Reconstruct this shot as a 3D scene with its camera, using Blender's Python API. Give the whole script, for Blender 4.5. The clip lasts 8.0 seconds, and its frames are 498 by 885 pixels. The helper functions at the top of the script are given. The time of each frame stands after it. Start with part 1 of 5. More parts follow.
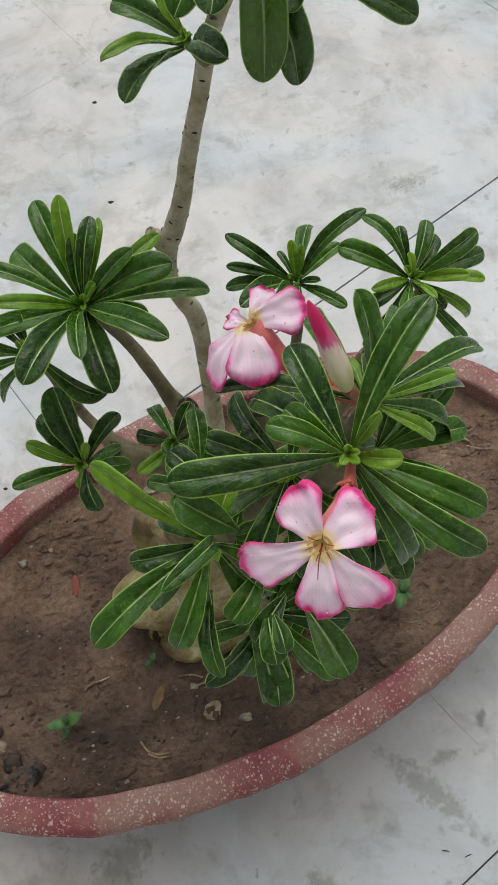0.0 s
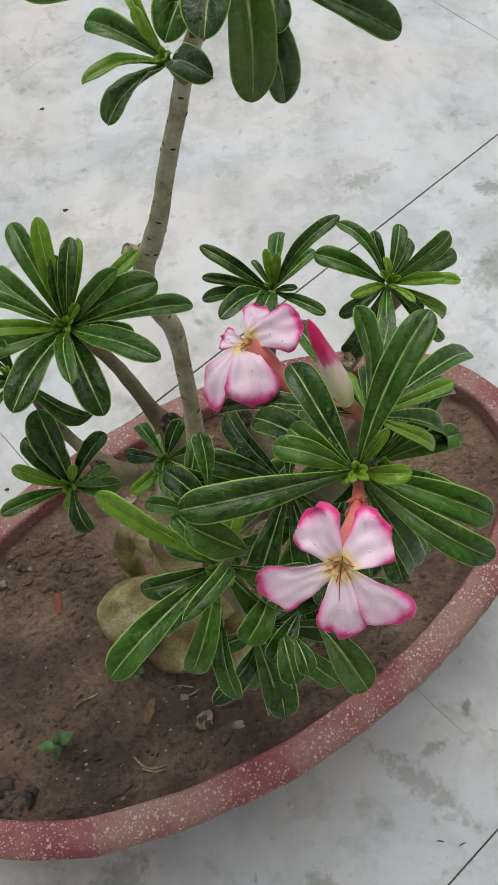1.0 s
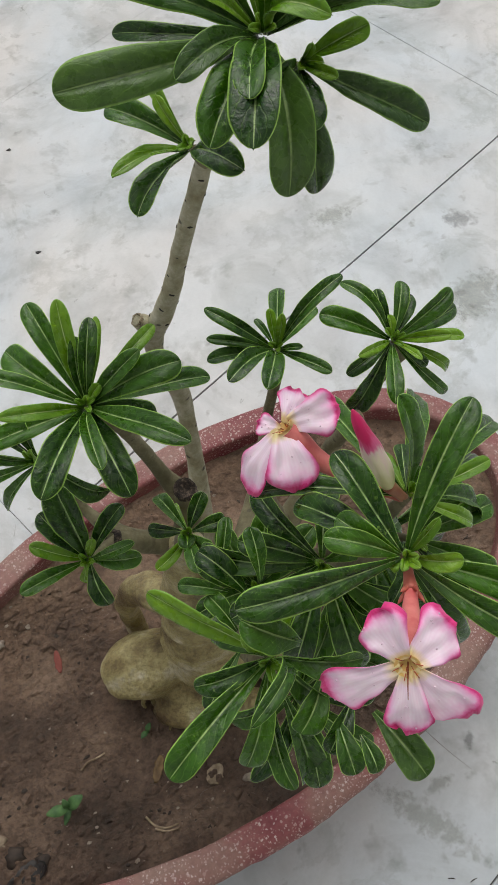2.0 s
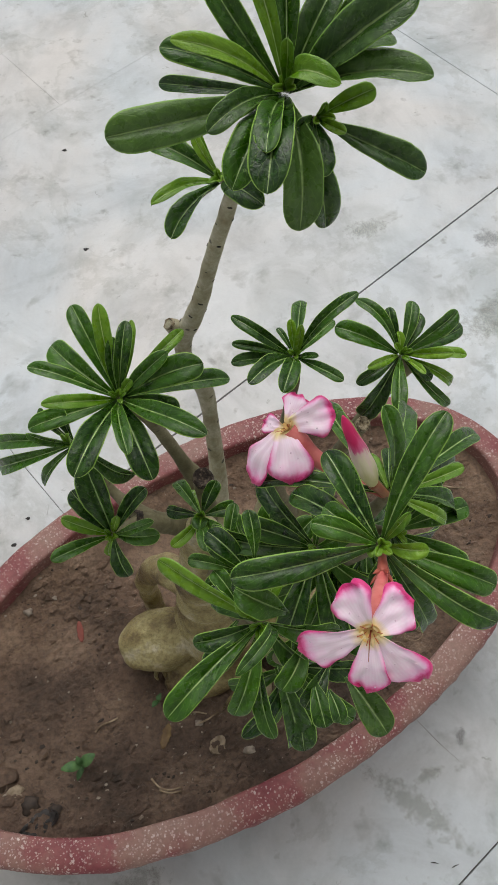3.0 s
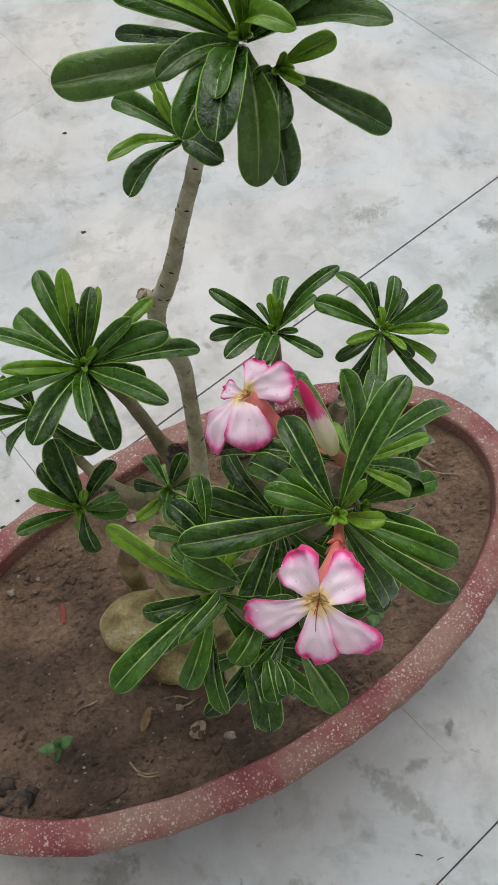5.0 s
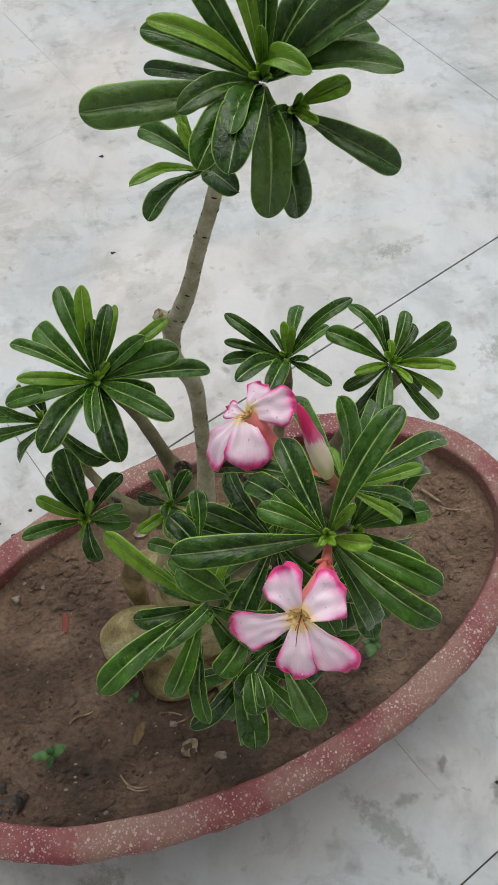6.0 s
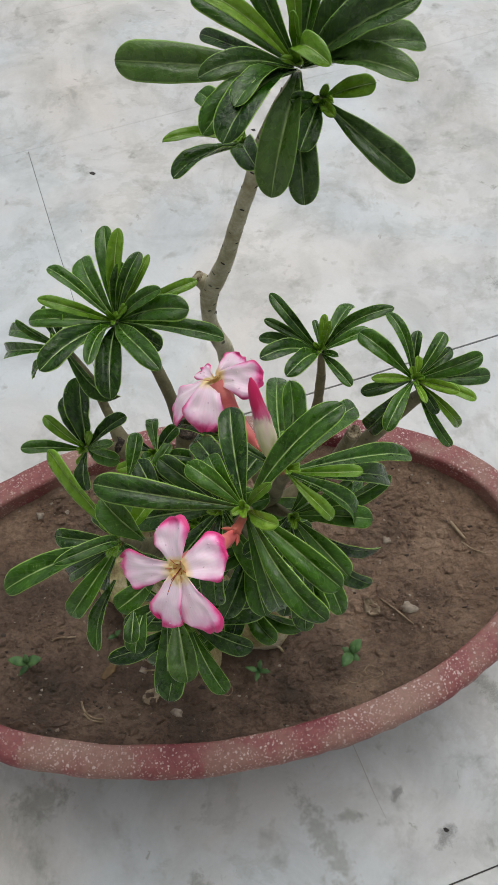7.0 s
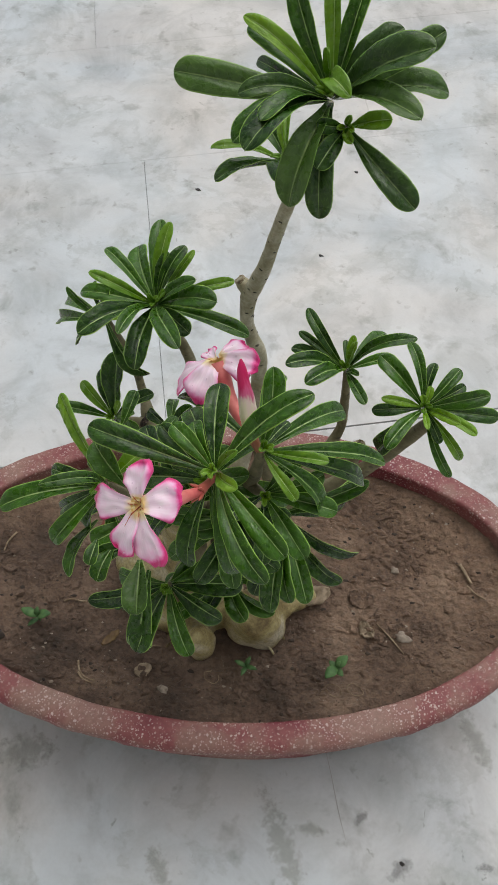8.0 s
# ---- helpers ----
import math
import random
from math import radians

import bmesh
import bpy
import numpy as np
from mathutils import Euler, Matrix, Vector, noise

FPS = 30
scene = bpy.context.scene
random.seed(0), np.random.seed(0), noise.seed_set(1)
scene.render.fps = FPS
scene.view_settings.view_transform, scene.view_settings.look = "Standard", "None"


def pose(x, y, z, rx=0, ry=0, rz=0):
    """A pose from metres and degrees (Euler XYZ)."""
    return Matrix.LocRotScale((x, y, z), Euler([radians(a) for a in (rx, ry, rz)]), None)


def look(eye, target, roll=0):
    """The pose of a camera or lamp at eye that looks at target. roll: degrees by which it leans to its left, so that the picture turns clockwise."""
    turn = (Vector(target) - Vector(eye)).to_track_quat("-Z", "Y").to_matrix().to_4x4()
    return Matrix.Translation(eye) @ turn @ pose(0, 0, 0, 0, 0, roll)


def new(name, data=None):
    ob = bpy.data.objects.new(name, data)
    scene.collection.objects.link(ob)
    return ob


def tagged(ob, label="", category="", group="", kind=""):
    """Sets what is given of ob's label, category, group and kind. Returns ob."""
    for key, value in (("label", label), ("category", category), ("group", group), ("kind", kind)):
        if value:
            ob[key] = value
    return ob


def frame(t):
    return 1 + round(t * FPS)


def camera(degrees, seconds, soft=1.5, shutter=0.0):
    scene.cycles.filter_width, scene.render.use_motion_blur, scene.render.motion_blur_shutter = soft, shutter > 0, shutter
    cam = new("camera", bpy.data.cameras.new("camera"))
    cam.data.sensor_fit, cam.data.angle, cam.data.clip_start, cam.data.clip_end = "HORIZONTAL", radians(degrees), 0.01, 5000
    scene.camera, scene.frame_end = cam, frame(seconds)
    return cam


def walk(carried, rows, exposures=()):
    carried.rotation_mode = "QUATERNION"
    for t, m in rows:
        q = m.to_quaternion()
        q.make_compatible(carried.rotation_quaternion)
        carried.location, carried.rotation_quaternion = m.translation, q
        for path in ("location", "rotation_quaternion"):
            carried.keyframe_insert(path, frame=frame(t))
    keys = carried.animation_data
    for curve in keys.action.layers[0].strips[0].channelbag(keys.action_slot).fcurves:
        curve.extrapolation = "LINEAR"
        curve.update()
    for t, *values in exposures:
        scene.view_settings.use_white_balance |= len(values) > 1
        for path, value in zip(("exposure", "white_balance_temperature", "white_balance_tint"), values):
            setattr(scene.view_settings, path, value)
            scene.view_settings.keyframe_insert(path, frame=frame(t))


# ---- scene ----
# ---- exposure, sky and sun ----
EXPO = ((0.0, -0.12), (8.0, -0.12))
SKY, SUN = 0.115, 1.25

# ---- the camera and its walk ----
cam = camera(33.62, 8.0, soft=1.0)
PATH = [
    (0.0, (0.0402, 0.1856, 1.1357), (-0.0165, 0.5537, 0.4276), -9.80),
    (0.5, (0.0310, 0.1924, 1.1501), (-0.0281, 0.5678, 0.4461), -9.07),
    (1.0, (0.0152, 0.1988, 1.1425), (0.0016, 0.5614, 0.4295), -6.91),
    (1.5, (-0.0034, 0.2165, 1.1323), (0.0325, 0.5752, 0.4181), -4.64),
    (2.0, (-0.0253, 0.2385, 1.1619), (0.0027, 0.6094, 0.4537), -3.51),
    (2.2, (-0.0308, 0.2436, 1.1798), (-0.0128, 0.6191, 0.4736), -3.84),
    (3.3, (-0.0052, 0.1923, 1.2275), (-0.0144, 0.5638, 0.5190), -4.81),
    (3.5, (-0.0087, 0.1935, 1.2249), (-0.0191, 0.5639, 0.5159), -5.39),
    (4.0, (0.0025, 0.1970, 1.2184), (-0.0009, 0.5647, 0.5079), -4.26),
    (4.2, (0.0066, 0.1959, 1.2186), (0.0046, 0.5653, 0.5090), -3.68),
    (5.3, (0.0262, 0.1889, 1.1944), (-0.0030, 0.5609, 0.4867), -6.15),
    (5.5, (0.0237, 0.1861, 1.1945), (-0.0119, 0.5646, 0.4906), -5.78),
    (6.0, (0.0379, 0.1786, 1.2119), (-0.0007, 0.5729, 0.5169), -4.37),
    (6.5, (0.0636, 0.1799, 1.2093), (-0.0233, 0.5560, 0.5086), -3.79),
    (7.0, (0.1486, 0.1743, 1.2169), (-0.0040, 0.5424, 0.5232), -3.99),
    (7.5, (0.1936, 0.1695, 1.2143), (-0.0100, 0.5217, 0.5256), -3.57),
    (8.0, (0.2410, 0.1425, 1.2452), (0.0025, 0.5055, 0.5734), -2.78),
]
walk(cam, [(t, look(eye, target, roll)) for t, eye, target, roll in PATH], exposures=EXPO)

# ---- light ----
world = bpy.data.worlds.new("overcast sky")
scene.world = world
world.use_nodes = True
wn, wl = world.node_tree.nodes, world.node_tree.links
sky = wn.new("ShaderNodeTexSky")
sky.sky_type, sky.sun_disc = "NISHITA", False
sky.sun_elevation, sky.sun_rotation = radians(62), radians(5)
sky.air_density, sky.dust_density, sky.ozone_density = 1.0, 4.0, 1.0
pale = wn.new("ShaderNodeHueSaturation")
pale.inputs["Saturation"].default_value = 0.3
wl.new(sky.outputs["Color"], pale.inputs["Color"])
wl.new(pale.outputs["Color"], wn["Background"].inputs["Color"])
wn["Background"].inputs["Strength"].default_value = SKY
sun_data = bpy.data.lights.new("sun", "SUN")
sun_data.energy, sun_data.angle, sun_data.color = SUN, radians(70), (1.0, 0.97, 0.92)
sun = new("sun", sun_data)
sun.matrix_world = look((0.3, 2.9, 5.0), (0, 0.5, 0))


# ---- helpers of this scene ----
def part(name, bm, material, parent=None, label="", smooth=True, share=None):
    """Links a bmesh as one mesh object under a thing or a part."""
    if share is None:
        mesh = bpy.data.meshes.new(name)
        bm.to_mesh(mesh)
        bm.free()
        mesh.materials.append(material)
        for p in mesh.polygons:
            p.use_smooth = smooth
    else:
        mesh = share
    ob = new(name, mesh)
    ob.parent = parent
    if label:
        tagged(ob, label)
    return ob


def thing(name, label, category, at=(0, 0, 0), group="", kind=""):
    ob = new(name)
    ob.empty_display_size = 0.02
    ob.location = at
    return tagged(ob, label, category, group, kind)


def local(ob, v):
    return Vector(v) - ob.location


def spline(points, n):
    """A smooth line (Catmull-Rom) through points that also may carry a radius."""
    pts = [np.array(p, float) for p in points]
    pts = [2 * pts[0] - pts[1]] + pts + [2 * pts[-1] - pts[-2]]
    out = []
    for i in range(1, len(pts) - 2):
        p0, p1, p2, p3 = pts[i - 1:i + 3]
        for k in range(n):
            t = k / n
            out.append(0.5 * (2 * p1 + (p2 - p0) * t + (2 * p0 - 5 * p1 + 4 * p2 - p3) * t * t + (3 * p1 - p0 - 3 * p2 + p3) * t ** 3))
    out.append(pts[-2])
    return out


def tube(bm, points, n=6, sides=12, rough=0.0, seed=0.0, caps=True):
    """A tapered tube through (x, y, z, radius) rows."""
    line = spline(points, n)
    rings = []
    side = None
    for i, p in enumerate(line):
        a, b = line[max(i - 1, 0)][:3], line[min(i + 1, len(line) - 1)][:3]
        d = Vector(b - a).normalized()
        if side is None:
            side = d.orthogonal().normalized()
        side = (side - d * side.dot(d)).normalized()
        other = d.cross(side)
        ring = []
        for k in range(sides):
            th = 2 * math.pi * k / sides
            w = side * math.cos(th) + other * math.sin(th)
            r = p[3]
            if rough:
                r *= 1 + rough * noise.noise(Vector(p[:3]) * 60 + w * 0.8 + Vector((seed, 0, 0)))
            ring.append(bm.verts.new(Vector(p[:3]) + w * r))
        rings.append(ring)
    for r0, r1 in zip(rings, rings[1:]):
        for k in range(sides):
            bm.faces.new((r0[k], r0[(k + 1) % sides], r1[(k + 1) % sides], r1[k]))
    if caps:
        bm.faces.new(rings[0][::-1])
        bm.faces.new(rings[-1])
    return bm


# ---- materials ----
def material(name, rough=0.6, color=(0.5, 0.5, 0.5)):
    m = bpy.data.materials.new(name)
    m.use_nodes = True
    b = m.node_tree.nodes["Principled BSDF"]
    b.inputs["Roughness"].default_value = rough
    b.inputs["Base Color"].default_value = (*color, 1)
    return m, m.node_tree.nodes, m.node_tree.links, b


def node(nodes, kind, **values):
    n = nodes.new(kind)
    for k, v in values.items():
        n.inputs[k].default_value = v
    return n


def ramp(nodes, stops):
    r = nodes.new("ShaderNodeValToRGB")
    els = r.color_ramp.elements
    while len(els) < len(stops):
        els.new(0.5)
    for e, (p, c) in zip(els, stops):
        e.position = p
        e.color = (*c, 1) if len(c) == 3 else c
    return r


def mix(nodes, links, fac, a, b, blend="MIX"):
    m = nodes.new("ShaderNodeMix")
    m.data_type, m.blend_type = "RGBA", blend
    for sock, v in ((m.inputs[0], fac), (m.inputs[6], a), (m.inputs[7], b)):
        if isinstance(v, bpy.types.NodeSocket):
            links.new(v, sock)
        elif isinstance(v, (int, float)):
            sock.default_value = v
        else:
            sock.default_value = (*v, 1)
    return m.outputs[2]


def math_node(nodes, links, op, a, b=None, c=None, clamp=False):
    m = nodes.new("ShaderNodeMath")
    m.operation, m.use_clamp = op, clamp
    for sock, v in zip(m.inputs, (a, b, c)):
        if v is None:
            continue
        if isinstance(v, bpy.types.NodeSocket):
            links.new(v, sock)
        else:
            sock.default_value = v
    return m.outputs[0]


def bump(nodes, links, b, height, strength=0.3, distance=0.002):
    n = nodes.new("ShaderNodeBump")
    n.inputs["Strength"].default_value = strength
    n.inputs["Distance"].default_value = distance
    links.new(height, n.inputs["Height"])
    links.new(n.outputs[0], b.inputs["Normal"])


def object_coords(nodes):
    return nodes.new("ShaderNodeTexCoord").outputs["Object"]


def noise_tex(nodes, links, co, scale, detail=4, rough=0.55, distort=0.0):
    n = node(nodes, "ShaderNodeTexNoise", Scale=scale, Detail=detail, Roughness=rough, Distortion=distort)
    links.new(co, n.inputs["Vector"])
    return n.outputs["Fac"]


def leaf_material(name, deep, light, rib, rim):
    m, n, l, b = material(name, 0.3)
    uv = n.new("ShaderNodeUVMap")
    sep = n.new("ShaderNodeSeparateXYZ")
    l.new(uv.outputs[0], sep.inputs[0])
    u, v = sep.outputs[0], sep.outputs[1]
    away = math_node(n, l, "ABSOLUTE", math_node(n, l, "SUBTRACT", v, 0.5))
    co = object_coords(n)
    info = n.new("ShaderNodeObjectInfo")
    rnd = info.outputs["Random"]
    big = noise_tex(n, l, co, 45, 3)
    tone = math_node(n, l, "ADD", math_node(n, l, "MULTIPLY", big, 0.7), math_node(n, l, "MULTIPLY", rnd, 0.5))
    mott = ramp(n, [(0.38, (0, 0, 0)), (0.66, (1, 1, 1))])
    l.new(noise_tex(n, l, co, 150, 5, 0.65, 0.8), mott.inputs[0])
    tone = math_node(n, l, "ADD", tone, math_node(n, l, "MULTIPLY", mott.outputs[0], 0.34))
    base = mix(n, l, math_node(n, l, "SUBTRACT", tone, 0.42, clamp=True), deep, light)
    # glints of wet gloss between the veins, painted in as pale specks
    glint = ramp(n, [(0.6, (0, 0, 0)), (0.72, (1, 1, 1))])
    l.new(noise_tex(n, l, co, 420, 3, 0.6, 0.6), glint.inputs[0])
    patchy = ramp(n, [(0.42, (0, 0, 0)), (0.62, (1, 1, 1))])
    l.new(noise_tex(n, l, co, 70, 3), patchy.inputs[0])
    base = mix(n, l, math_node(n, l, "MULTIPLY", math_node(n, l, "MULTIPLY", glint.outputs[0], patchy.outputs[0]), 0.4), base, rim)
    # side veins: slanting waves from the midrib
    slant = math_node(n, l, "SUBTRACT", math_node(n, l, "MULTIPLY", u, 9.0), math_node(n, l, "MULTIPLY", away, 5.0))
    wob = math_node(n, l, "ADD", slant, math_node(n, l, "MULTIPLY", noise_tex(n, l, co, 160, 2), 0.9))
    saw = math_node(n, l, "ABSOLUTE", math_node(n, l, "SUBTRACT", math_node(n, l, "FRACT", wob), 0.5))
    vein = ramp(n, [(0.0, (1, 1, 1)), (0.09, (0, 0, 0))])
    l.new(saw, vein.inputs[0])
    base = mix(n, l, math_node(n, l, "MULTIPLY", vein.outputs[0], 0.1), base, rim)
    # midrib, thinning to the tip
    width = math_node(n, l, "SUBTRACT", 0.062, math_node(n, l, "MULTIPLY", u, 0.045))
    near = math_node(n, l, "DIVIDE", away, width)
    r1 = ramp(n, [(0.35, (1, 1, 1)), (1.0, (0, 0, 0))])
    l.new(near, r1.inputs[0])
    worn = ramp(n, [(0.34, (0.45, 0.45, 0.45)), (0.55, (1, 1, 1))])
    l.new(noise_tex(n, l, co, 170, 3), worn.inputs[0])
    base = mix(n, l, math_node(n, l, "MULTIPLY", r1.outputs[0], worn.outputs[0]), base, rib)
    # pale leaf margin
    r2 = ramp(n, [(0.452, (0, 0, 0)), (0.478, (1, 1, 1))])
    l.new(away, r2.inputs[0])
    base = mix(n, l, math_node(n, l, "MULTIPLY", r2.outputs[0], 0.85), base, rim)
    l.new(base, b.inputs["Base Color"])
    rough = ramp(n, [(0.38, (0.16, 0.16, 0.16)), (0.62, (0.46, 0.46, 0.46))])
    l.new(noise_tex(n, l, co, 90, 3), rough.inputs[0])
    l.new(rough.outputs[0], b.inputs["Roughness"])
    h = math_node(n, l, "SUBTRACT", noise_tex(n, l, co, 130, 4, 0.6), math_node(n, l, "MULTIPLY", vein.outputs[0], 0.08))
    bump(n, l, b, h, 0.5, 0.0025)
    b.inputs["Specular IOR Level"].default_value = 0.4
    return m


LEAF = leaf_material("mature leaf", (0.006, 0.033, 0.0015), (0.068, 0.20, 0.007), (0.42, 0.58, 0.22), (0.34, 0.56, 0.10))
YOUNG = leaf_material("young leaf", (0.085, 0.205, 0.006), (0.23, 0.41, 0.02), (0.50, 0.64, 0.26), (0.22, 0.42, 0.07))
OLD = leaf_material("broad leaf", (0.024, 0.066, 0.009), (0.098, 0.195, 0.032), (0.32, 0.45, 0.16), (0.24, 0.42, 0.08))


def bark_material(name, stops, scars):
    m, n, l, b = material(name, 0.7)
    co = object_coords(n)
    r = ramp(n, stops)
    l.new(noise_tex(n, l, co, 45, 6, 0.65), r.inputs[0])
    squash = n.new("ShaderNodeMapping")
    squash.inputs["Scale"].default_value = (1.0, 1.0, 1.7)
    l.new(co, squash.inputs["Vector"])
    dots = node(n, "ShaderNodeTexVoronoi", Scale=58.0, Randomness=0.8)
    l.new(squash.outputs[0], dots.inputs["Vector"])
    d = ramp(n, [(0.13, (1, 1, 1)), (0.2, (0, 0, 0))])
    l.new(dots.outputs["Distance"], d.inputs[0])
    col = mix(n, l, math_node(n, l, "MULTIPLY", d.outputs[0], scars), r.outputs[0], (0.045, 0.04, 0.028))
    fine = ramp(n, [(0.35, (0.6, 0.6, 0.55)), (0.6, (1, 1, 1))])
    l.new(noise_tex(n, l, co, 260, 4, 0.7), fine.inputs[0])
    l.new(mix(n, l, 0.5, col, fine.outputs[0], "MULTIPLY"), b.inputs["Base Color"])
    bump(n, l, b, noise_tex(n, l, co, 180, 6, 0.7), 0.5, 0.002)
    return m


def caudex_material():
    m, n, l, b = material("caudex skin", 0.42)
    co = object_coords(n)
    r = ramp(n, [(0.36, (0.13, 0.085, 0.036)), (0.46, (0.29, 0.23, 0.095)), (0.55, (0.45, 0.385, 0.18)), (0.65, (0.62, 0.57, 0.42))])
    l.new(noise_tex(n, l, co, 17, 7, 0.62), r.inputs[0])
    fine = ramp(n, [(0.38, (0.10, 0.07, 0.03)), (0.55, (1, 1, 1))])
    l.new(noise_tex(n, l, co, 240, 5, 0.65), fine.inputs[0])
    col = mix(n, l, 0.35, r.outputs[0], fine.outputs[0], "MULTIPLY")
    l.new(col, b.inputs["Base Color"])
    bump(n, l, b, noise_tex(n, l, co, 140, 6, 0.7), 0.9, 0.004)
    return m


BARK = bark_material("stem bark", [(0.25, (0.09, 0.078, 0.036)), (0.5, (0.175, 0.155, 0.08)), (0.75, (0.30, 0.27, 0.16))], 0.6)
PALE = bark_material("pale stem bark", [(0.3, (0.26, 0.225, 0.125)), (0.48, (0.41, 0.38, 0.255)), (0.68, (0.60, 0.575, 0.45))], 0.85)
CAUDEX = caudex_material()


def soil_material():
    m, n, l, b = material("damp and shaded brown soil", 0.8)
    co = object_coords(n)
    axes = n.new("ShaderNodeSeparateXYZ")
    l.new(co, axes.inputs[0])
    mottle = noise_tex(n, l, co, 11, 8, 0.62)
    r = ramp(n, [(0.31, (0.050, 0.032, 0.021)), (0.47, (0.120, 0.076, 0.051)), (0.66, (0.22, 0.148, 0.102))])
    l.new(mottle, r.inputs[0])
    dry = ramp(n, [(0.28, (0.12, 0.074, 0.047)), (0.48, (0.25, 0.16, 0.104)), (0.68, (0.38, 0.265, 0.18))])
    l.new(mottle, dry.inputs[0])
    # front darkened by colour: real damp plus the plant's shade painted in
    where = ramp(n, [(0.22, (0, 0, 0)), (0.82, (1, 1, 1))])
    along = math_node(n, l, "ADD", math_node(n, l, "MULTIPLY", axes.outputs[0], 0.6), math_node(n, l, "MULTIPLY", axes.outputs[1], 2.0))
    l.new(math_node(n, l, "ADD", along, noise_tex(n, l, co, 5, 5, 0.6)), where.inputs[0])
    grain = ramp(n, [(0.34, (0.3, 0.3, 0.3)), (0.58, (1, 1, 1))])
    l.new(noise_tex(n, l, co, 150, 5, 0.7), grain.inputs[0])
    col = mix(n, l, 0.65, mix(n, l, where.outputs[0], r.outputs[0], dry.outputs[0]), grain.outputs[0], "MULTIPLY")
    l.new(col, b.inputs["Base Color"])
    ro = ramp(n, [(0.38, (0.36, 0.36, 0.36)), (0.6, (0.8, 0.8, 0.8))])
    l.new(noise_tex(n, l, co, 7, 4), ro.inputs[0])
    l.new(ro.outputs[0], b.inputs["Roughness"])
    bump(n, l, b, noise_tex(n, l, co, 90, 8, 0.68), 1.0, 0.008)
    return m


def pot_material():
    m, n, l, b = material("worn red terrazzo", 0.6)
    co = object_coords(n)
    r = ramp(n, [(0.36, (0.19, 0.032, 0.045)), (0.46, (0.25, 0.078, 0.076)), (0.53, (0.27, 0.13, 0.11)), (0.66, (0.30, 0.18, 0.145)), (0.8, (0.23, 0.15, 0.115))])
    l.new(noise_tex(n, l, co, 9, 6, 0.6), r.inputs[0])
    fine = ramp(n, [(0.3, (0.6, 0.6, 0.6)), (0.6, (1, 1, 1))])
    l.new(noise_tex(n, l, co, 160, 5, 0.7), fine.inputs[0])
    col = mix(n, l, 0.6, r.outputs[0], fine.outputs[0], "MULTIPLY")
    warp = node(n, "ShaderNodeTexNoise", Scale=300.0, Detail=2.0)
    l.new(co, warp.inputs["Vector"])
    shift = mix(n, l, 0.004, co, warp.outputs["Color"], "ADD")
    patch = ramp(n, [(0.36, (0.25, 0.25, 0.25)), (0.6, (1, 1, 1))])
    l.new(noise_tex(n, l, co, 14, 4), patch.inputs[0])
    for scale, lo, hi, amt, share in ((330.0, 0.24, 0.36, 0.65, 0.35), (205.0, 0.22, 0.31, 0.8, 0.35), (140.0, 0.2, 0.28, 0.8, 0.55)):
        vo = node(n, "ShaderNodeTexVoronoi", Scale=scale)
        l.new(shift, vo.inputs["Vector"])
        chip = ramp(n, [(lo, (1, 1, 1)), (hi, (0, 0, 0))])
        l.new(vo.outputs["Distance"], chip.inputs[0])
        sep = n.new("ShaderNodeSeparateColor")
        l.new(vo.outputs["Color"], sep.inputs[0])
        where = ramp(n, [(share, (0, 0, 0)), (share + 0.04, (1, 1, 1))])
        l.new(sep.outputs[0], where.inputs[0])
        f = math_node(n, l, "MULTIPLY", math_node(n, l, "MULTIPLY", chip.outputs[0], where.outputs[0]), math_node(n, l, "MULTIPLY", patch.outputs[0], amt))
        shade_of = mix(n, l, sep.outputs[1], (0.42, 0.27, 0.24), (0.66, 0.56, 0.52))
        col = mix(n, l, f, col, shade_of)
    l.new(col, b.inputs["Base Color"])
    bump(n, l, b, noise_tex(n, l, co, 200, 6, 0.7), 0.35, 0.0015)
    return m


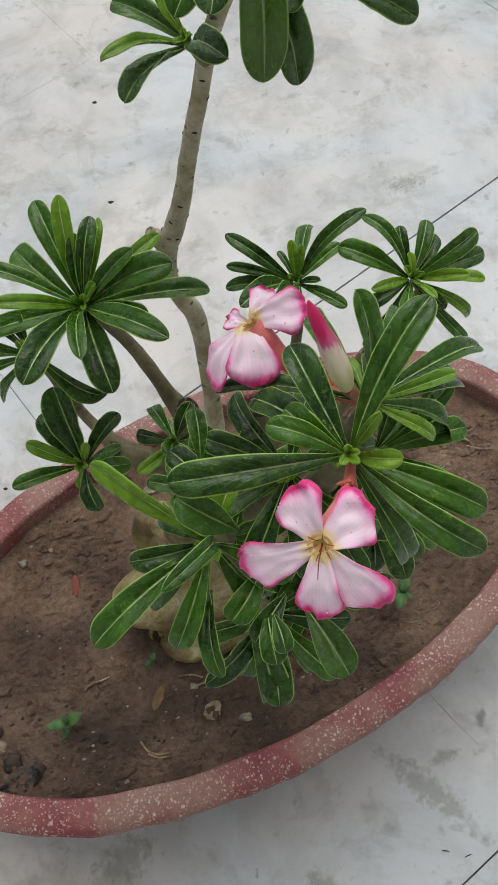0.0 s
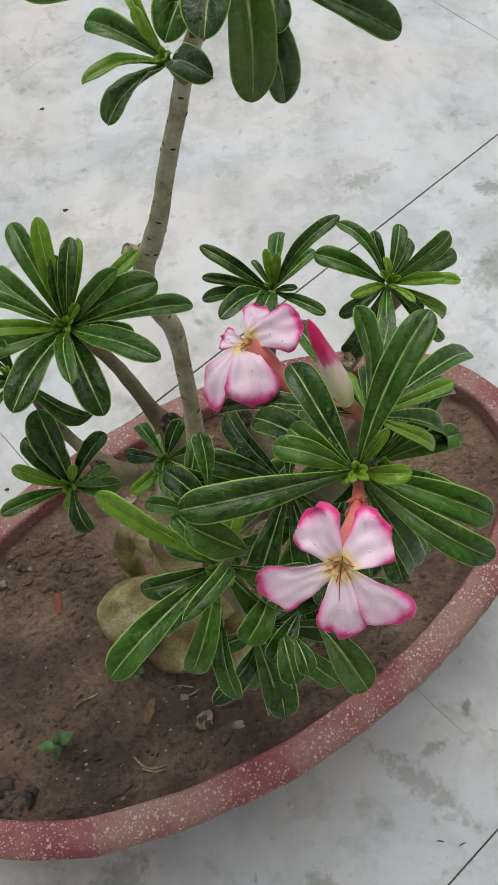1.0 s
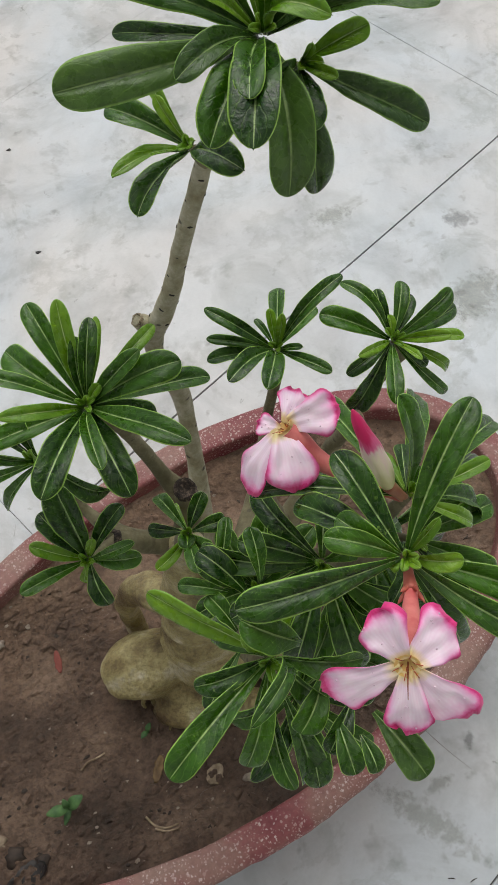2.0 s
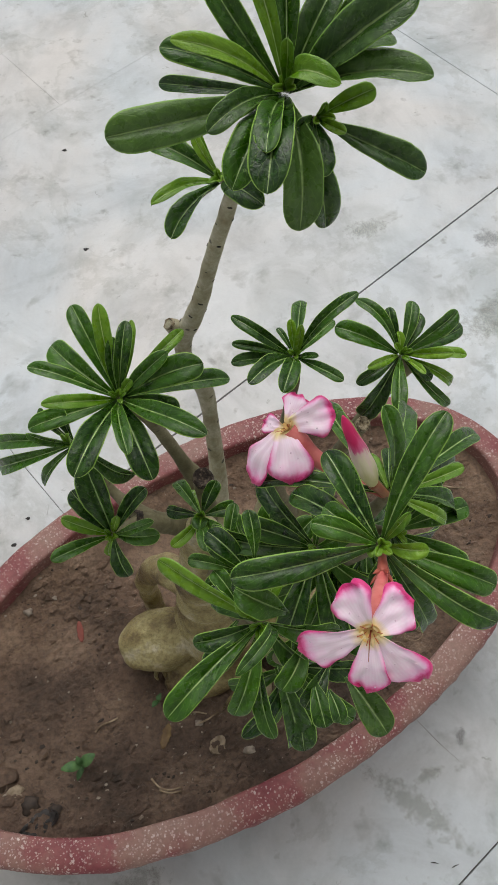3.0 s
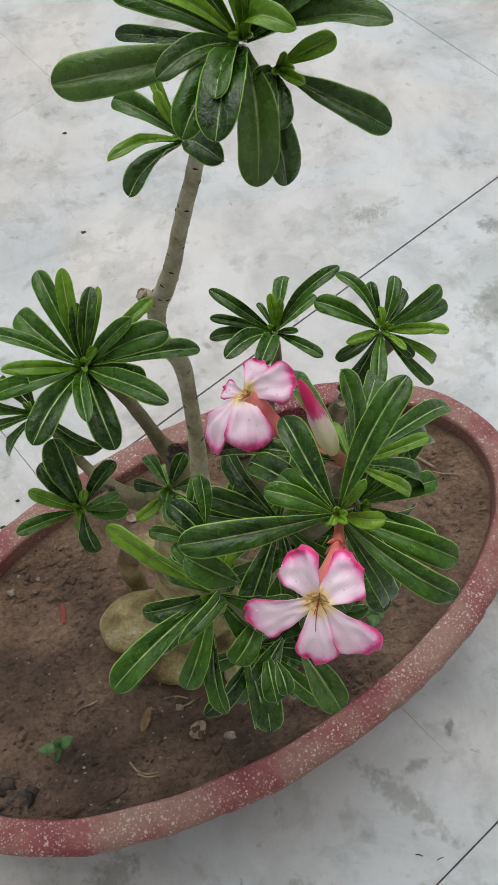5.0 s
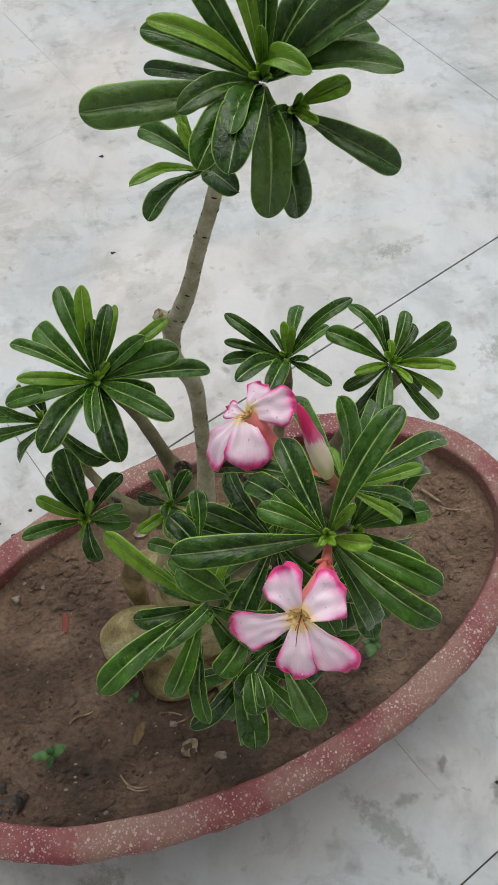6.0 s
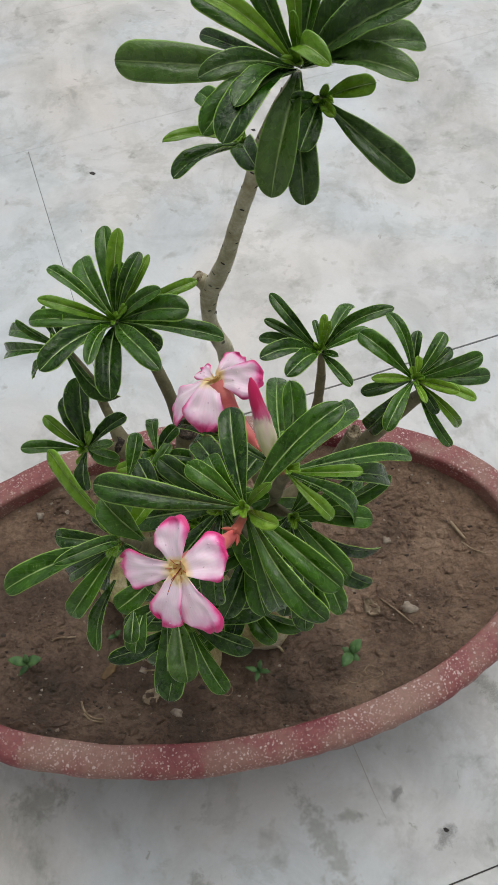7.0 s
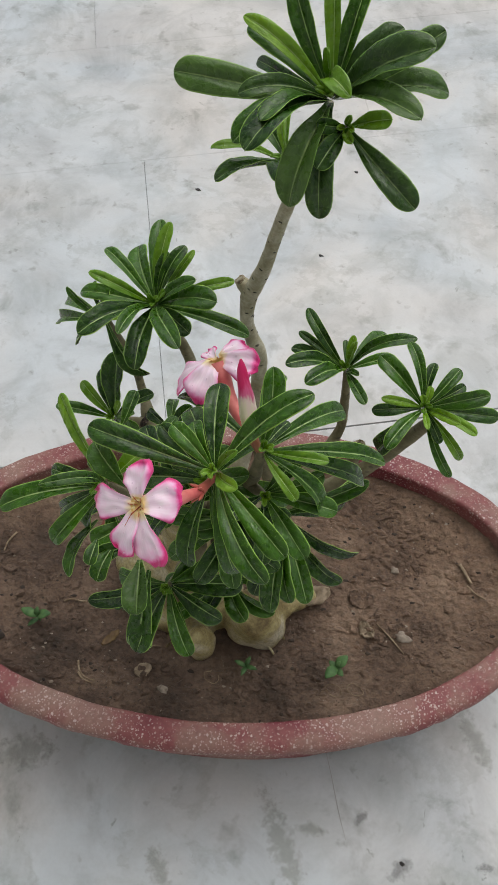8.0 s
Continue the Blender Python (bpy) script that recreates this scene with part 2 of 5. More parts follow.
def marble_material(name, tint):
    m, n, l, b = material(name, 0.45)
    geo = n.new("ShaderNodeNewGeometry").outputs["Position"]

    def layer(scale, detail, rough, distort, stops):
        r = ramp(n, stops)
        l.new(noise_tex(n, l, geo, scale, detail, rough, distort), r.inputs[0])
        return r.outputs[0]

    col = layer(3.2, 9, 0.66, 0.6, [(0.3, tuple(c * 0.74 for c in tint)), (0.47, tint), (0.68, tuple(min(1, c * 1.14) for c in tint))])
    col = mix(n, l, 0.62, col, layer(7.0, 7, 0.62, 0.7, [(0.47, (1, 1, 1)), (0.62, (0.74, 0.755, 0.74)), (0.78, (0.58, 0.58, 0.55))]), "MULTIPLY")
    col = mix(n, l, 0.35, col, layer(2.1, 4, 0.5, 0.5, [(0.48, (1, 1, 1)), (0.75, (1.0, 0.9, 0.8))]), "MULTIPLY")
    col = mix(n, l, 0.7, col, layer(30, 3, 0.55, 0.2, [(0.64, (1, 1, 1)), (0.76, (0.5, 0.49, 0.46))]), "MULTIPLY")
    col = mix(n, l, 0.75, col, layer(13, 4, 0.6, 0.3, [(0.58, (1, 1, 1)), (0.70, (0.64, 0.64, 0.62))]), "MULTIPLY")
    col = mix(n, l, 0.15, col, layer(190, 4, 0.7, 0, [(0.35, (0.75, 0.75, 0.75)), (0.6, (1, 1, 1))]), "MULTIPLY")
    col = mix(n, l, 0.9, col, layer(1.7, 5, 0.55, 0.6, [(0.4, (0.94, 1.0, 1.05)), (0.6, (1.03, 0.99, 0.96))]), "MULTIPLY")
    col = mix(n, l, 0.36, col, layer(4.6, 8, 0.68, 0.3, [(0.53, (1, 1, 1)), (0.56, (0.66, 0.67, 0.63)), (0.60, (0.92, 0.92, 0.91)), (0.66, (1, 1, 1))]), "MULTIPLY")
    col = mix(n, l, 0.75, col, layer(17, 6, 0.7, 0.9, [(0.66, (1, 1, 1)), (0.70, (0.55, 0.56, 0.52))]), "MULTIPLY")
    l.new(col, b.inputs["Base Color"])
    l.new(layer(5, 5, 0.5, 0, [(0.3, (0.32, 0.32, 0.32)), (0.7, (0.6, 0.6, 0.6))]), b.inputs["Roughness"])
    bump(n, l, b, noise_tex(n, l, geo, 70, 5, 0.6), 0.15, 0.001)
    return m


SOIL, POT = soil_material(), pot_material()
MARBLE = marble_material("white marble", (0.575, 0.588, 0.588))
GROUT = material("dark joint", 0.9, (0.09, 0.085, 0.08))[0]

# ---- the floor: marble slabs with dark joints ----
TURN = 38.1
ground_bm = bmesh.new()
for x, y in ((-60, -60), (60, -60), (60, 60), (-60, 60)):
    ground_bm.verts.new((x, y, -0.004))
ground_bm.faces.new(ground_bm.verts)
ground = tagged(part("ground", ground_bm, GROUT), "dark joint bed under the marble paving", "floor", kind="structure")
floor = tagged(new("floor"), "worn white marble slab floor, grey-veined and stained", "floor", kind="structure")


def slab(u0, u1, v0, v1, g0=0.0003, g1=0.0003, h0=0.0003, h1=0.0003):
    """One marble slab, in the paving's own directions, with a softened edge; the last four are the half joints on its sides."""
    bm = bmesh.new()
    turn = Matrix.Rotation(radians(TURN), 4, "Z")
    rings = []
    u0, u1, v0, v1 = u0 + h0, u1 - h1, v0 + g0, v1 - g1
    soft = 0.0005 if h0 > 0.00025 else 0.0001
    for e, z in ((0, -0.02), (0, -0.0006), (soft, 0.0)):
        rings.append([bm.verts.new(turn @ Vector((x, y, z))) for x, y in ((u0 + e, v0 + e), (u1 - e, v0 + e), (u1 - e, v1 - e), (u0 + e, v1 - e))])
    for a, b in zip(rings, rings[1:]):
        for k in range(4):
            bm.faces.new((a[k], a[(k + 1) % 4], b[(k + 1) % 4], b[k]))
    bm.faces.new(rings[-1])
    return part("marble_slab", bm, MARBLE, floor, smooth=False)


# rows across the paving, and the joints along each
for v0, v1, start, g0, g1, h in ((-2.36, -1.57, 0.6, 0.0003, 0.0003, 0.0003), (-1.57, -0.78, 0.2, 0.0003, 0.0003, 0.0003), (-0.78, 0.006, 1.05, 0.0003, 0.001, 0.0003), (0.006, 0.775, 0.393, 0.001, 0.0014, 0.00006),
                                 (0.775, 1.574, 0.2, 0.0014, 0.00005, 0.0004), (1.574, 2.045, 0.75, 0.00005, 0.0002, 0.0002), (2.045, 2.83, 0.1, 0.0002, 0.0003, 0.0003), (2.83, 3.62, 0.5, 0.0003, 0.0003, 0.0003), (3.62, 4.4, 0.3, 0.0003, 0.0003, 0.0003)):
    cuts = [-3.7] + [start + k * 1.25 for k in range(-2, 3)] + [4.85]
    if start == 0.393:
        cuts = [-3.7, -2.75, -1.5, -0.25, 1.5, 2.75, 4.85]
    for a, b in zip(cuts, cuts[1:]):
        slab(a, b, v0, v1, g0, g1, h, h)
for v0, v1, u0, u1 in ((-60, -2.36, -60, 60), (4.4, 60, -60, 60)):
    slab(u0, u1, v0, v1)
for u0, u1 in ((-60, -3.7), (4.85, 60)):
    slab(u0, u1, -2.36, 4.4)

# unseen plain wall added behind the camera to block part of the sky
bm = bmesh.new()
bmesh.ops.create_cube(bm, size=1.0)
for v in bm.verts:
    v.co = Vector((v.co.x * 9.0, v.co.y * 0.2 - 1.25, (v.co.z + 0.5) * 4.0))
UNSEENWHITE = material("white of unseen blockers", 0.8, (0.72, 0.71, 0.68))[0]
tagged(part("unseen_wall", bm, UNSEENWHITE, smooth=False), "plain white wall, unseen, added behind the camera to block sky light", "wall", kind="structure")

# unseen slab added overhead so that the near floor comes out darker
bm = bmesh.new()
bmesh.ops.create_cube(bm, size=1.0)
for v in bm.verts:
    v.co = Vector((v.co.x * 7.0, v.co.y * 1.4 - 0.45, v.co.z * 0.12 + 2.75))
tagged(part("unseen_slab", bm, UNSEENWHITE, smooth=False), "plain white slab, unseen, added overhead to shade the near floor", "ceiling", kind="structure")

# ---- the pot ----
POT_AT = Vector((-0.05, 0.508, 0.0))
POT_TURN = radians(27.4)
RIM_A, RIM_B = 0.398, 0.203          # half axes of the rim's inner edge
SOIL_Z = 0.169


def oval(a, b, th):
    """A point of the pot's oval and the way outwards there, in the pot's own axes."""
    p = Vector((a * math.cos(th), b * math.sin(th), 0))
    n = Vector((b * math.cos(th), a * math.sin(th), 0)).normalized()
    return p, n


pot = thing("oval_pot", "oval red terrazzo pot with white chips and worn rim", "pot", POT_AT)
pot.rotation_euler = (0, 0, POT_TURN)
PROFILE = [(0.004, 0.03), (-0.004, 0.12), (-0.001, 0.2085), (-0.0002, 0.2108), (0.0016, 0.2122), (0.0045, 0.2128), (0.024, 0.2124), (0.0315, 0.2106), (0.0352, 0.206),
           (0.0362, 0.1995), (0.0355, 0.193), (0.0335, 0.1885), (0.0295, 0.186), (0.026, 0.183), (0.0245, 0.175), (0.018, 0.12), (0.004, 0.06), (-0.012, 0.012), (-0.016, 0.0), (-0.04, 0.0)]
N = 220
def pot_ring(name, ks, label, close=False):
    """A run of the profile, turned round the oval."""
    bm = bmesh.new()
    cols = []
    for i in range(N):
        p, nrm = oval(RIM_A, RIM_B, 2 * math.pi * i / N)
        col = []
        for k in ks:
            d, z = PROFILE[k]
            w = 0.0016 * noise.noise(Vector((p.x * 14, p.y * 14, z * 20))) + (0.0024 if k in (9, 10, 11, 12) else 0.0009) * noise.noise(Vector((p.x * 60, p.y * 60, z * 60 + 7)))
            q = p + nrm * (d + w)
            col.append(bm.verts.new((q.x, q.y, max(0.0, z + (0.7 * w if 0 < k < 17 else 0)))))
        cols.append(col)
    for i in range(N):
        c0, c1 = cols[i], cols[(i + 1) % N]
        for k in range(len(ks) - 1):
            bm.faces.new((c0[k], c0[k + 1], c1[k + 1], c1[k]))
    if close:
        bm.faces.new([c[0] for c in cols])
    bmesh.ops.recalc_face_normals(bm, faces=bm.faces)
    return part(name, bm, POT, pot, label)


pot_ring("rim", range(2, 14), "thick rounded terrazzo rim, chips worn bare")
pot_ring("inner_wall", range(0, 3), "")
pot_ring("outer_wall", range(13, 20), "")
bm = bmesh.new()
bm.faces.new([bm.verts.new((*(oval(RIM_A - 0.02, RIM_B - 0.02, 2 * math.pi * i / 60)[0]).xy, 0.012)) for i in range(60)])
part("base", bm, POT, pot)

# ---- the soil ----


def soil_height(x, y):
    """The height of the soil at a place in the pot's own axes."""
    r = math.hypot(x / RIM_A, y / RIM_B)
    v = Vector((x, y, 0))
    rug = max(0.15, min(1.0, 0.5 + 1.6 * noise.noise(v * 6 + Vector((8, 2, 1)))))
    h = 0.004 * noise.noise(v * 9) + 0.0026 * noise.noise(v * 32 + Vector((3, 1, 0))) + rug * (0.0022 * noise.noise(v * 80) + 0.0016 * abs(noise.noise(v * 150)))
    clod = noise.noise(v * 150 + Vector((0, 9, 0)))
    patch = noise.noise(v * 11 + Vector((5, 5, 2)))
    h += 0.0045 * max(0, clod - 0.1) * max(0, min(1, 0.5 + 2 * patch))
    heap = max(0.0, min(1.0, (r - 0.72) / 0.26))
    return SOIL_Z + h + 0.016 * heap * heap * (3 - 2 * heap)


bm = bmesh.new()
RINGS, SEG = 150, 420
last = None
centre = bm.verts.new((0, 0, soil_height(0, 0)))
for j in range(1, RINGS + 1):
    f = j / RINGS
    ring = []
    for i in range(SEG):
        p, nrm = oval(RIM_A * f, RIM_B * f, 2 * math.pi * i / SEG)
        ring.append(bm.verts.new((p.x, p.y, soil_height(p.x, p.y))))
    for i in range(SEG):
        if last is None:
            bm.faces.new((centre, ring[i], ring[(i + 1) % SEG]))
        else:
            bm.faces.new((last[i], ring[i], ring[(i + 1) % SEG], last[(i + 1) % SEG]))
    last = ring
soil = tagged(part("soil", bm, SOIL), "damp and shaded brown soil with crumbs and grit filling the pot", "soil", kind="stuff")
soil.location, soil.rotation_euler = POT_AT, (0, 0, POT_TURN)


def on_soil(x, y):
    """The height of the soil under a world place."""
    q = Matrix.Rotation(-POT_TURN, 3, "Z") @ (Vector((x, y, 0)) - POT_AT)
    return soil_height(q.x, q.y)
ROSETTES = {}
ROSETTES['top'] = ((0.021, 0.601, 0.896), [
    (-10.0, -4.3, 1.5, 2.4, 6, 'o'),
    (-5.9, -1.4, 5.0, 1.3, 10, 'y'),
    (-6.8, 0.6, 3.2, 1.8, 5, 'm'),
    (-7.5, 2.4, -0.6, 1.1, 5, 'm'),
    (-4.0, 1.6, 6.3, 1.7, 3, 'm'),
    (-1.8, 3.0, 6.7, 1.4, 3, 'y'),
    (0.2, 3.7, 6.2, 1.6, 3, 'm'),
    (-0.0, -1.2, 4.3, 0.8, 0, 'y'),
    (2.7, -2.9, 2.8, 1.6, 30, 'y'),
    (7.6, -3.0, 3.0, 2.0, 14, 'o'),
    (6.8, -0.2, 5.9, 2.7, 10, 'o'),
    (6.8, 4.4, 0.1, 2.4, 8, 'o'),
    (-4.5, -4.8, 1.8, 1.6, 12, 'o'),
    (-1.5, -7.0, 2.2, 1.6, 10, 'm'),
    (-1.6, -8.8, 1.2, 2.6, 14, 'm'),
    (-3.4, -7.4, 0.2, 2.2, 14, 'm'),
    (0.4, -6.7, -4.1, 2.7, 22, 'o'),
    (2.2, -5.3, -5.6, 2.2, 18, 'o'),
    (3.1, 3.7, 4.1, 2.1, 6, 'o'),
    (5.8, 4.4, 4.2, 1.8, 6, 'o'),
])
ROSETTES['top_side'] = ((0.038, 0.593, 0.884), [
    (6.6, -2.2, -2.7, 2.0, 6, 'o'),
    (3.3, -0.3, 2.0, 1.3, 4, 'y'),
    (1.5, -2.3, 0.8, 0.7, 8, 'y'),
    (-1.2, -2.1, 1.2, 1.2, 8, 'm'),
    (0.0, -4.2, -0.5, 1.6, 8, 'm'),
])
ROSETTES['top_low'] = ((-0.020, 0.614, 0.819), [
    (-4.4, -4.0, 2.4, 1.0, 12, 'y'),
    (-3.4, -5.2, 0.7, 1.7, 6, 'm'),
    (-4.7, 3.1, 1.0, 1.8, 4, 'm'),
    (2.4, -4.9, 2.8, 1.9, 14, 'm'),
    (-1.7, 1.9, 2.3, 0.8, 2, 'y'),
    (-2.4, 4.8, 2.6, 1.0, 4, 'y'),
])
ROSETTES['left'] = ((-0.112, 0.535, 0.679), [
    (-3.1, 6.2, 4.0, 1.8, 6, 'm'),
    (-0.6, 4.4, 6.2, 1.4, 6, 'y'),
    (-5.5, 5.1, 0.4, 2.3, 6, 'm'),
    (-6.6, 1.9, 2.5, 1.4, 8, 'm'),
    (-4.7, -2.6, 4.2, 1.2, 16, 'y'),
    (-6.8, -2.4, 0.5, 1.8, 12, 'm'),
    (-2.7, -7.6, 2.2, 2.3, 14, 'm'),
    (1.4, -6.9, 3.8, 1.4, 10, 'm'),
    (2.6, -7.1, 0.1, 2.4, 12, 'm'),
    (6.8, -5.9, 4.6, 1.9, 8, 'm'),
    (6.7, -0.0, 4.2, 2.4, 8, 'm'),
    (8.6, 2.3, -1.6, 1.8, 6, 'm'),
    (4.2, 0.6, 4.9, 1.4, 8, 'm'),
    (5.1, 5.6, 0.7, 1.2, 6, 'y'),
    (1.2, 3.8, 4.7, 1.4, 14, 'm'),
    (1.5, 4.7, 3.6, 0.8, 6, 'y'),
    (0.2, 2.5, 4.6, 1.1, 5, 'm'),
    (4.7, -1.5, 0.2, 1.8, 8, 'm'),
    (1.3, -0.0, 2.5, 0.8, 4, 'y'),
])
ROSETTES['left_back'] = ((-0.146, 0.500, 0.674), [
    (-7.6, 2.7, -4.0, 1.4, 6, 'm'),
    (-7.7, 1.2, -5.4, 1.6, 10, 'm'),
    (-3.4, -1.2, -4.2, 1.1, 8, 'm'),
    (-2.5, -1.1, 3.9, 0.8, 6, 'm'),
    (-2.5, 2.3, 1.7, 0.9, 5, 'm'),
    (3.8, 0.2, -6.1, 1.8, 14, 'm'),
    (-1.0, 2.4, 1.8, 1.1, 3, 'm'),
    (1.5, 1.1, 0.3, 1.0, 3, 'y'),
])
ROSETTES['main_back'] = ((0.074, 0.413, 0.742), [
    (-0.6, 2.8, 6.2, 1.8, 8, 'm'),
    (-3.4, 8.7, -2.7, 1.7, 6, 'm'),
    (2.7, 8.2, -3.1, 2.0, 8, 'm'),
    (6.4, 5.2, -6.6, 1.8, 10, 'm'),
    (7.5, 6.0, -3.8, 1.7, 8, 'm'),
    (4.8, 1.2, 0.7, 1.0, 8, 'y'),
    (5.1, 0.3, -4.9, 1.7, 14, 'm'),
    (3.7, -1.4, -1.9, 1.1, 16, 'y'),
    (-1.0, 2.9, 0.1, 0.9, 6, 'y'),
    (0.4, 3.3, -0.2, 1.1, 6, 'm'),
    (-8.6, 1.9, -1.1, 1.4, 10, 'd'),
])
ROSETTES['cross'] = ((0.005, 0.341, 0.735), [
    (-3.1, 0.9, 2.6, 2.1, 12, 'd'),
])
ROSETTES['lower'] = ((0.075, 0.440, 0.600), [
    (7.0, 2.0, -4.8, 1.7, 8, 'm'),
    (6.3, 3.3, 6.3, 1.6, 8, 'm'),
    (3.7, 6.5, -4.3, 1.6, 6, 'm'),
    (3.1, -7.3, -3.0, 2.2, 10, 'd'),
    (4.2, -5.8, -2.8, 2.0, 10, 'd'),
    (-0.6, -6.0, -2.0, 2.3, 10, 'd'),
    (-2.9, -5.1, -1.1, 2.2, 10, 'd'),
    (5.5, -5.0, -3.0, 2.0, 12, 'd'),
    (1.0, -6.5, -3.5, 2.0, 12, 'd'),
    (-4.0, -4.5, -2.0, 2.0, 10, 'd'),
    (4.0, 6.5, -1.0, 1.8, 8, 'd'),
    (7.0, -1.5, -4.0, 2.0, 10, 'm'),
])
ROSETTES['inner'] = ((0.028, 0.405, 0.672), [
    (-7.5, 2.5, -1.5, 2.0, 10, 'd'),
    (-6.0, -2.5, -1.0, 2.2, 12, 'd'),
    (-3.5, 5.5, 0.5, 2.0, 10, 'd'),
    (1.5, 6.5, -1.0, 2.0, 10, 'd'),
    (6.0, 3.0, -2.5, 2.0, 12, 'd'),
    (5.5, -3.0, -3.0, 2.0, 14, 'd'),
    (1.5, -6.0, -3.5, 2.1, 14, 'd'),
    (-2.5, -5.5, -3.0, 2.1, 14, 'd'),
    (-5.0, 1.0, 3.0, 1.7, 8, 'm'),
    (3.5, 0.5, 3.0, 1.6, 8, 'm'),
])
ROSETTES['low_left'] = ((-0.138, 0.472, 0.556), [
    (-1.4, 4.0, 5.5, 2.9, 8, 'm'),
    (-3.2, 3.2, 2.7, 1.8, 8, 'm'),
    (-3.7, 0.4, 3.3, 1.3, 8, 'y'),
    (-4.6, -2.9, 2.5, 1.4, 6, 'm'),
    (-0.8, -1.1, -2.1, 0.8, 4, 'y'),
    (1.2, -3.4, -1.4, 1.8, 12, 'm'),
    (4.3, -1.4, 2.7, 1.6, 8, 'm'),
    (4.2, -1.3, 5.5, 1.0, 4, 'm'),
    (3.2, 2.9, 3.0, 1.6, 6, 'm'),
    (0.9, 0.4, 3.0, 0.8, 3, 'y'),
])
ROSETTES['mid'] = ((0.035, 0.650, 0.548), [
    (-5.8, 1.9, 4.6, 1.4, 18, 'm'),
    (-6.0, 0.5, 2.2, 1.0, 8, 'm'),
    (-6.2, -0.7, 0.8, 1.5, 8, 'm'),
    (-4.5, -4.8, 3.6, 2.0, 10, 'm'),
    (-1.6, -6.2, 3.6, 2.0, 14, 'm'),
    (4.2, -4.1, 1.7, 1.3, 8, 'm'),
    (2.1, -1.5, 2.1, 0.8, 6, 'm'),
    (4.1, 3.1, 1.3, 1.4, 6, 'm'),
    (6.0, 2.8, 5.8, 1.5, 20, 'm'),
    (1.2, 7.1, -0.3, 1.6, 6, 'm'),
    (-0.3, 2.0, 3.3, 0.9, 3, 'y'),
    (-1.5, 2.7, 1.2, 0.7, 4, 'm'),
    (0.6, 0.4, 4.4, 0.9, 3, 'y'),
])
ROSETTES['right'] = ((0.132, 0.626, 0.575), [
    (-6.0, 2.0, 2.4, 2.0, 6, 'm'),
    (-3.9, 4.1, 3.6, 1.3, 20, 'm'),
    (-0.9, 3.8, 2.4, 1.3, 6, 'm'),
    (1.5, 4.6, 2.1, 1.5, 6, 'm'),
    (2.6, 4.2, 0.5, 1.3, 6, 'm'),
    (5.3, 2.5, 2.8, 1.9, 8, 'm'),
    (6.7, 3.6, -1.3, 1.7, 8, 'm'),
    (5.8, -1.1, 1.0, 1.2, 8, 'y'),
    (-3.5, -2.7, 2.5, 1.0, 8, 'y'),
    (-4.4, -2.6, -0.3, 1.4, 6, 'm'),
    (-1.1, -6.4, 0.5, 1.6, 8, 'm'),
    (-3.3, -2.2, -7.4, 2.3, 8, 'm'),
    (5.3, -1.3, -3.8, 1.2, 16, 'y'),
    (5.0, -2.8, -5.2, 1.2, 10, 'm'),
    (2.9, -1.9, -1.7, 1.1, 6, 'm'),
    (1.6, -3.2, 1.6, 0.7, 6, 'y'),
    (4.0, -2.1, 3.0, 1.1, 8, 'y'),
    (-0.2, 1.4, 1.8, 0.9, 3, 'y'),
    (-0.6, 0.5, 1.2, 0.7, 2, 'y'),
])
ROSETTES['main'] = ((0.061, 0.372, 0.760), [
    (-2.8, 5.4, 2.2, 1.9, 8, 'm'),
    (4.1, 6.1, 4.8, 1.95, 8, 'm'),
    (6.9, -2.4, -1.9, 1.85, 10, 'm'),
    (6.6, -4.5, -2.3, 1.8, 12, 'm'),
    (-8.9, -2.1, 1.8, 1.9, 8, 'm'),
    (-4.1, 1.1, 1.5, 1.5, 12, 'm'),
    (2.4, -1.1, 1.6, 1.2, 12, 'y'),
    (1.4, 0.7, 2.9, 0.7, 8, 'y'),
    (-0.9, -0.3, -0.2, 0.9, 12, 'y'),
    (-5.0, 4.3, -1.2, 1.9, 10, 'd'),
    (-3.2, 2.3, 0.9, 1.6, 12, 'd'),
    (3.4, -3.3, -6.9, 1.6, 14, 'd'),
])
ROSETTES['front'] = ((-0.013, 0.338, 0.730), [
    (-5.8, 3.2, 3.4, 1.4, 6, 'y'),
    (-5.8, -5.2, -0.3, 1.9, 8, 'm'),
    (-4.1, -1.1, 0.4, 1.4, 12, 'm'),
    (-1.3, -4.0, 5.0, 0.95, 28, 'm'),
    (-4.2, -1.9, -5.0, 1.2, 10, 'm'),
    (-0.7, -2.4, -3.8, 1.3, 12, 'd'),
    (4.7, -0.8, 0.2, 1.9, 10, 'd'),
    (3.2, -1.8, -3.5, 1.8, 12, 'd'),
    (-3.0, 2.5, -1.0, 1.6, 8, 'd'),
    (1.5, 3.5, 1.5, 1.4, 6, 'y'),
    (-2.0, -4.8, -3.0, 1.6, 12, 'm'),
    (0.8, -1.4, 2.2, 1.0, 6, 'y'),
    (-1.2, 0.8, 2.4, 0.9, 6, 'y'),
])
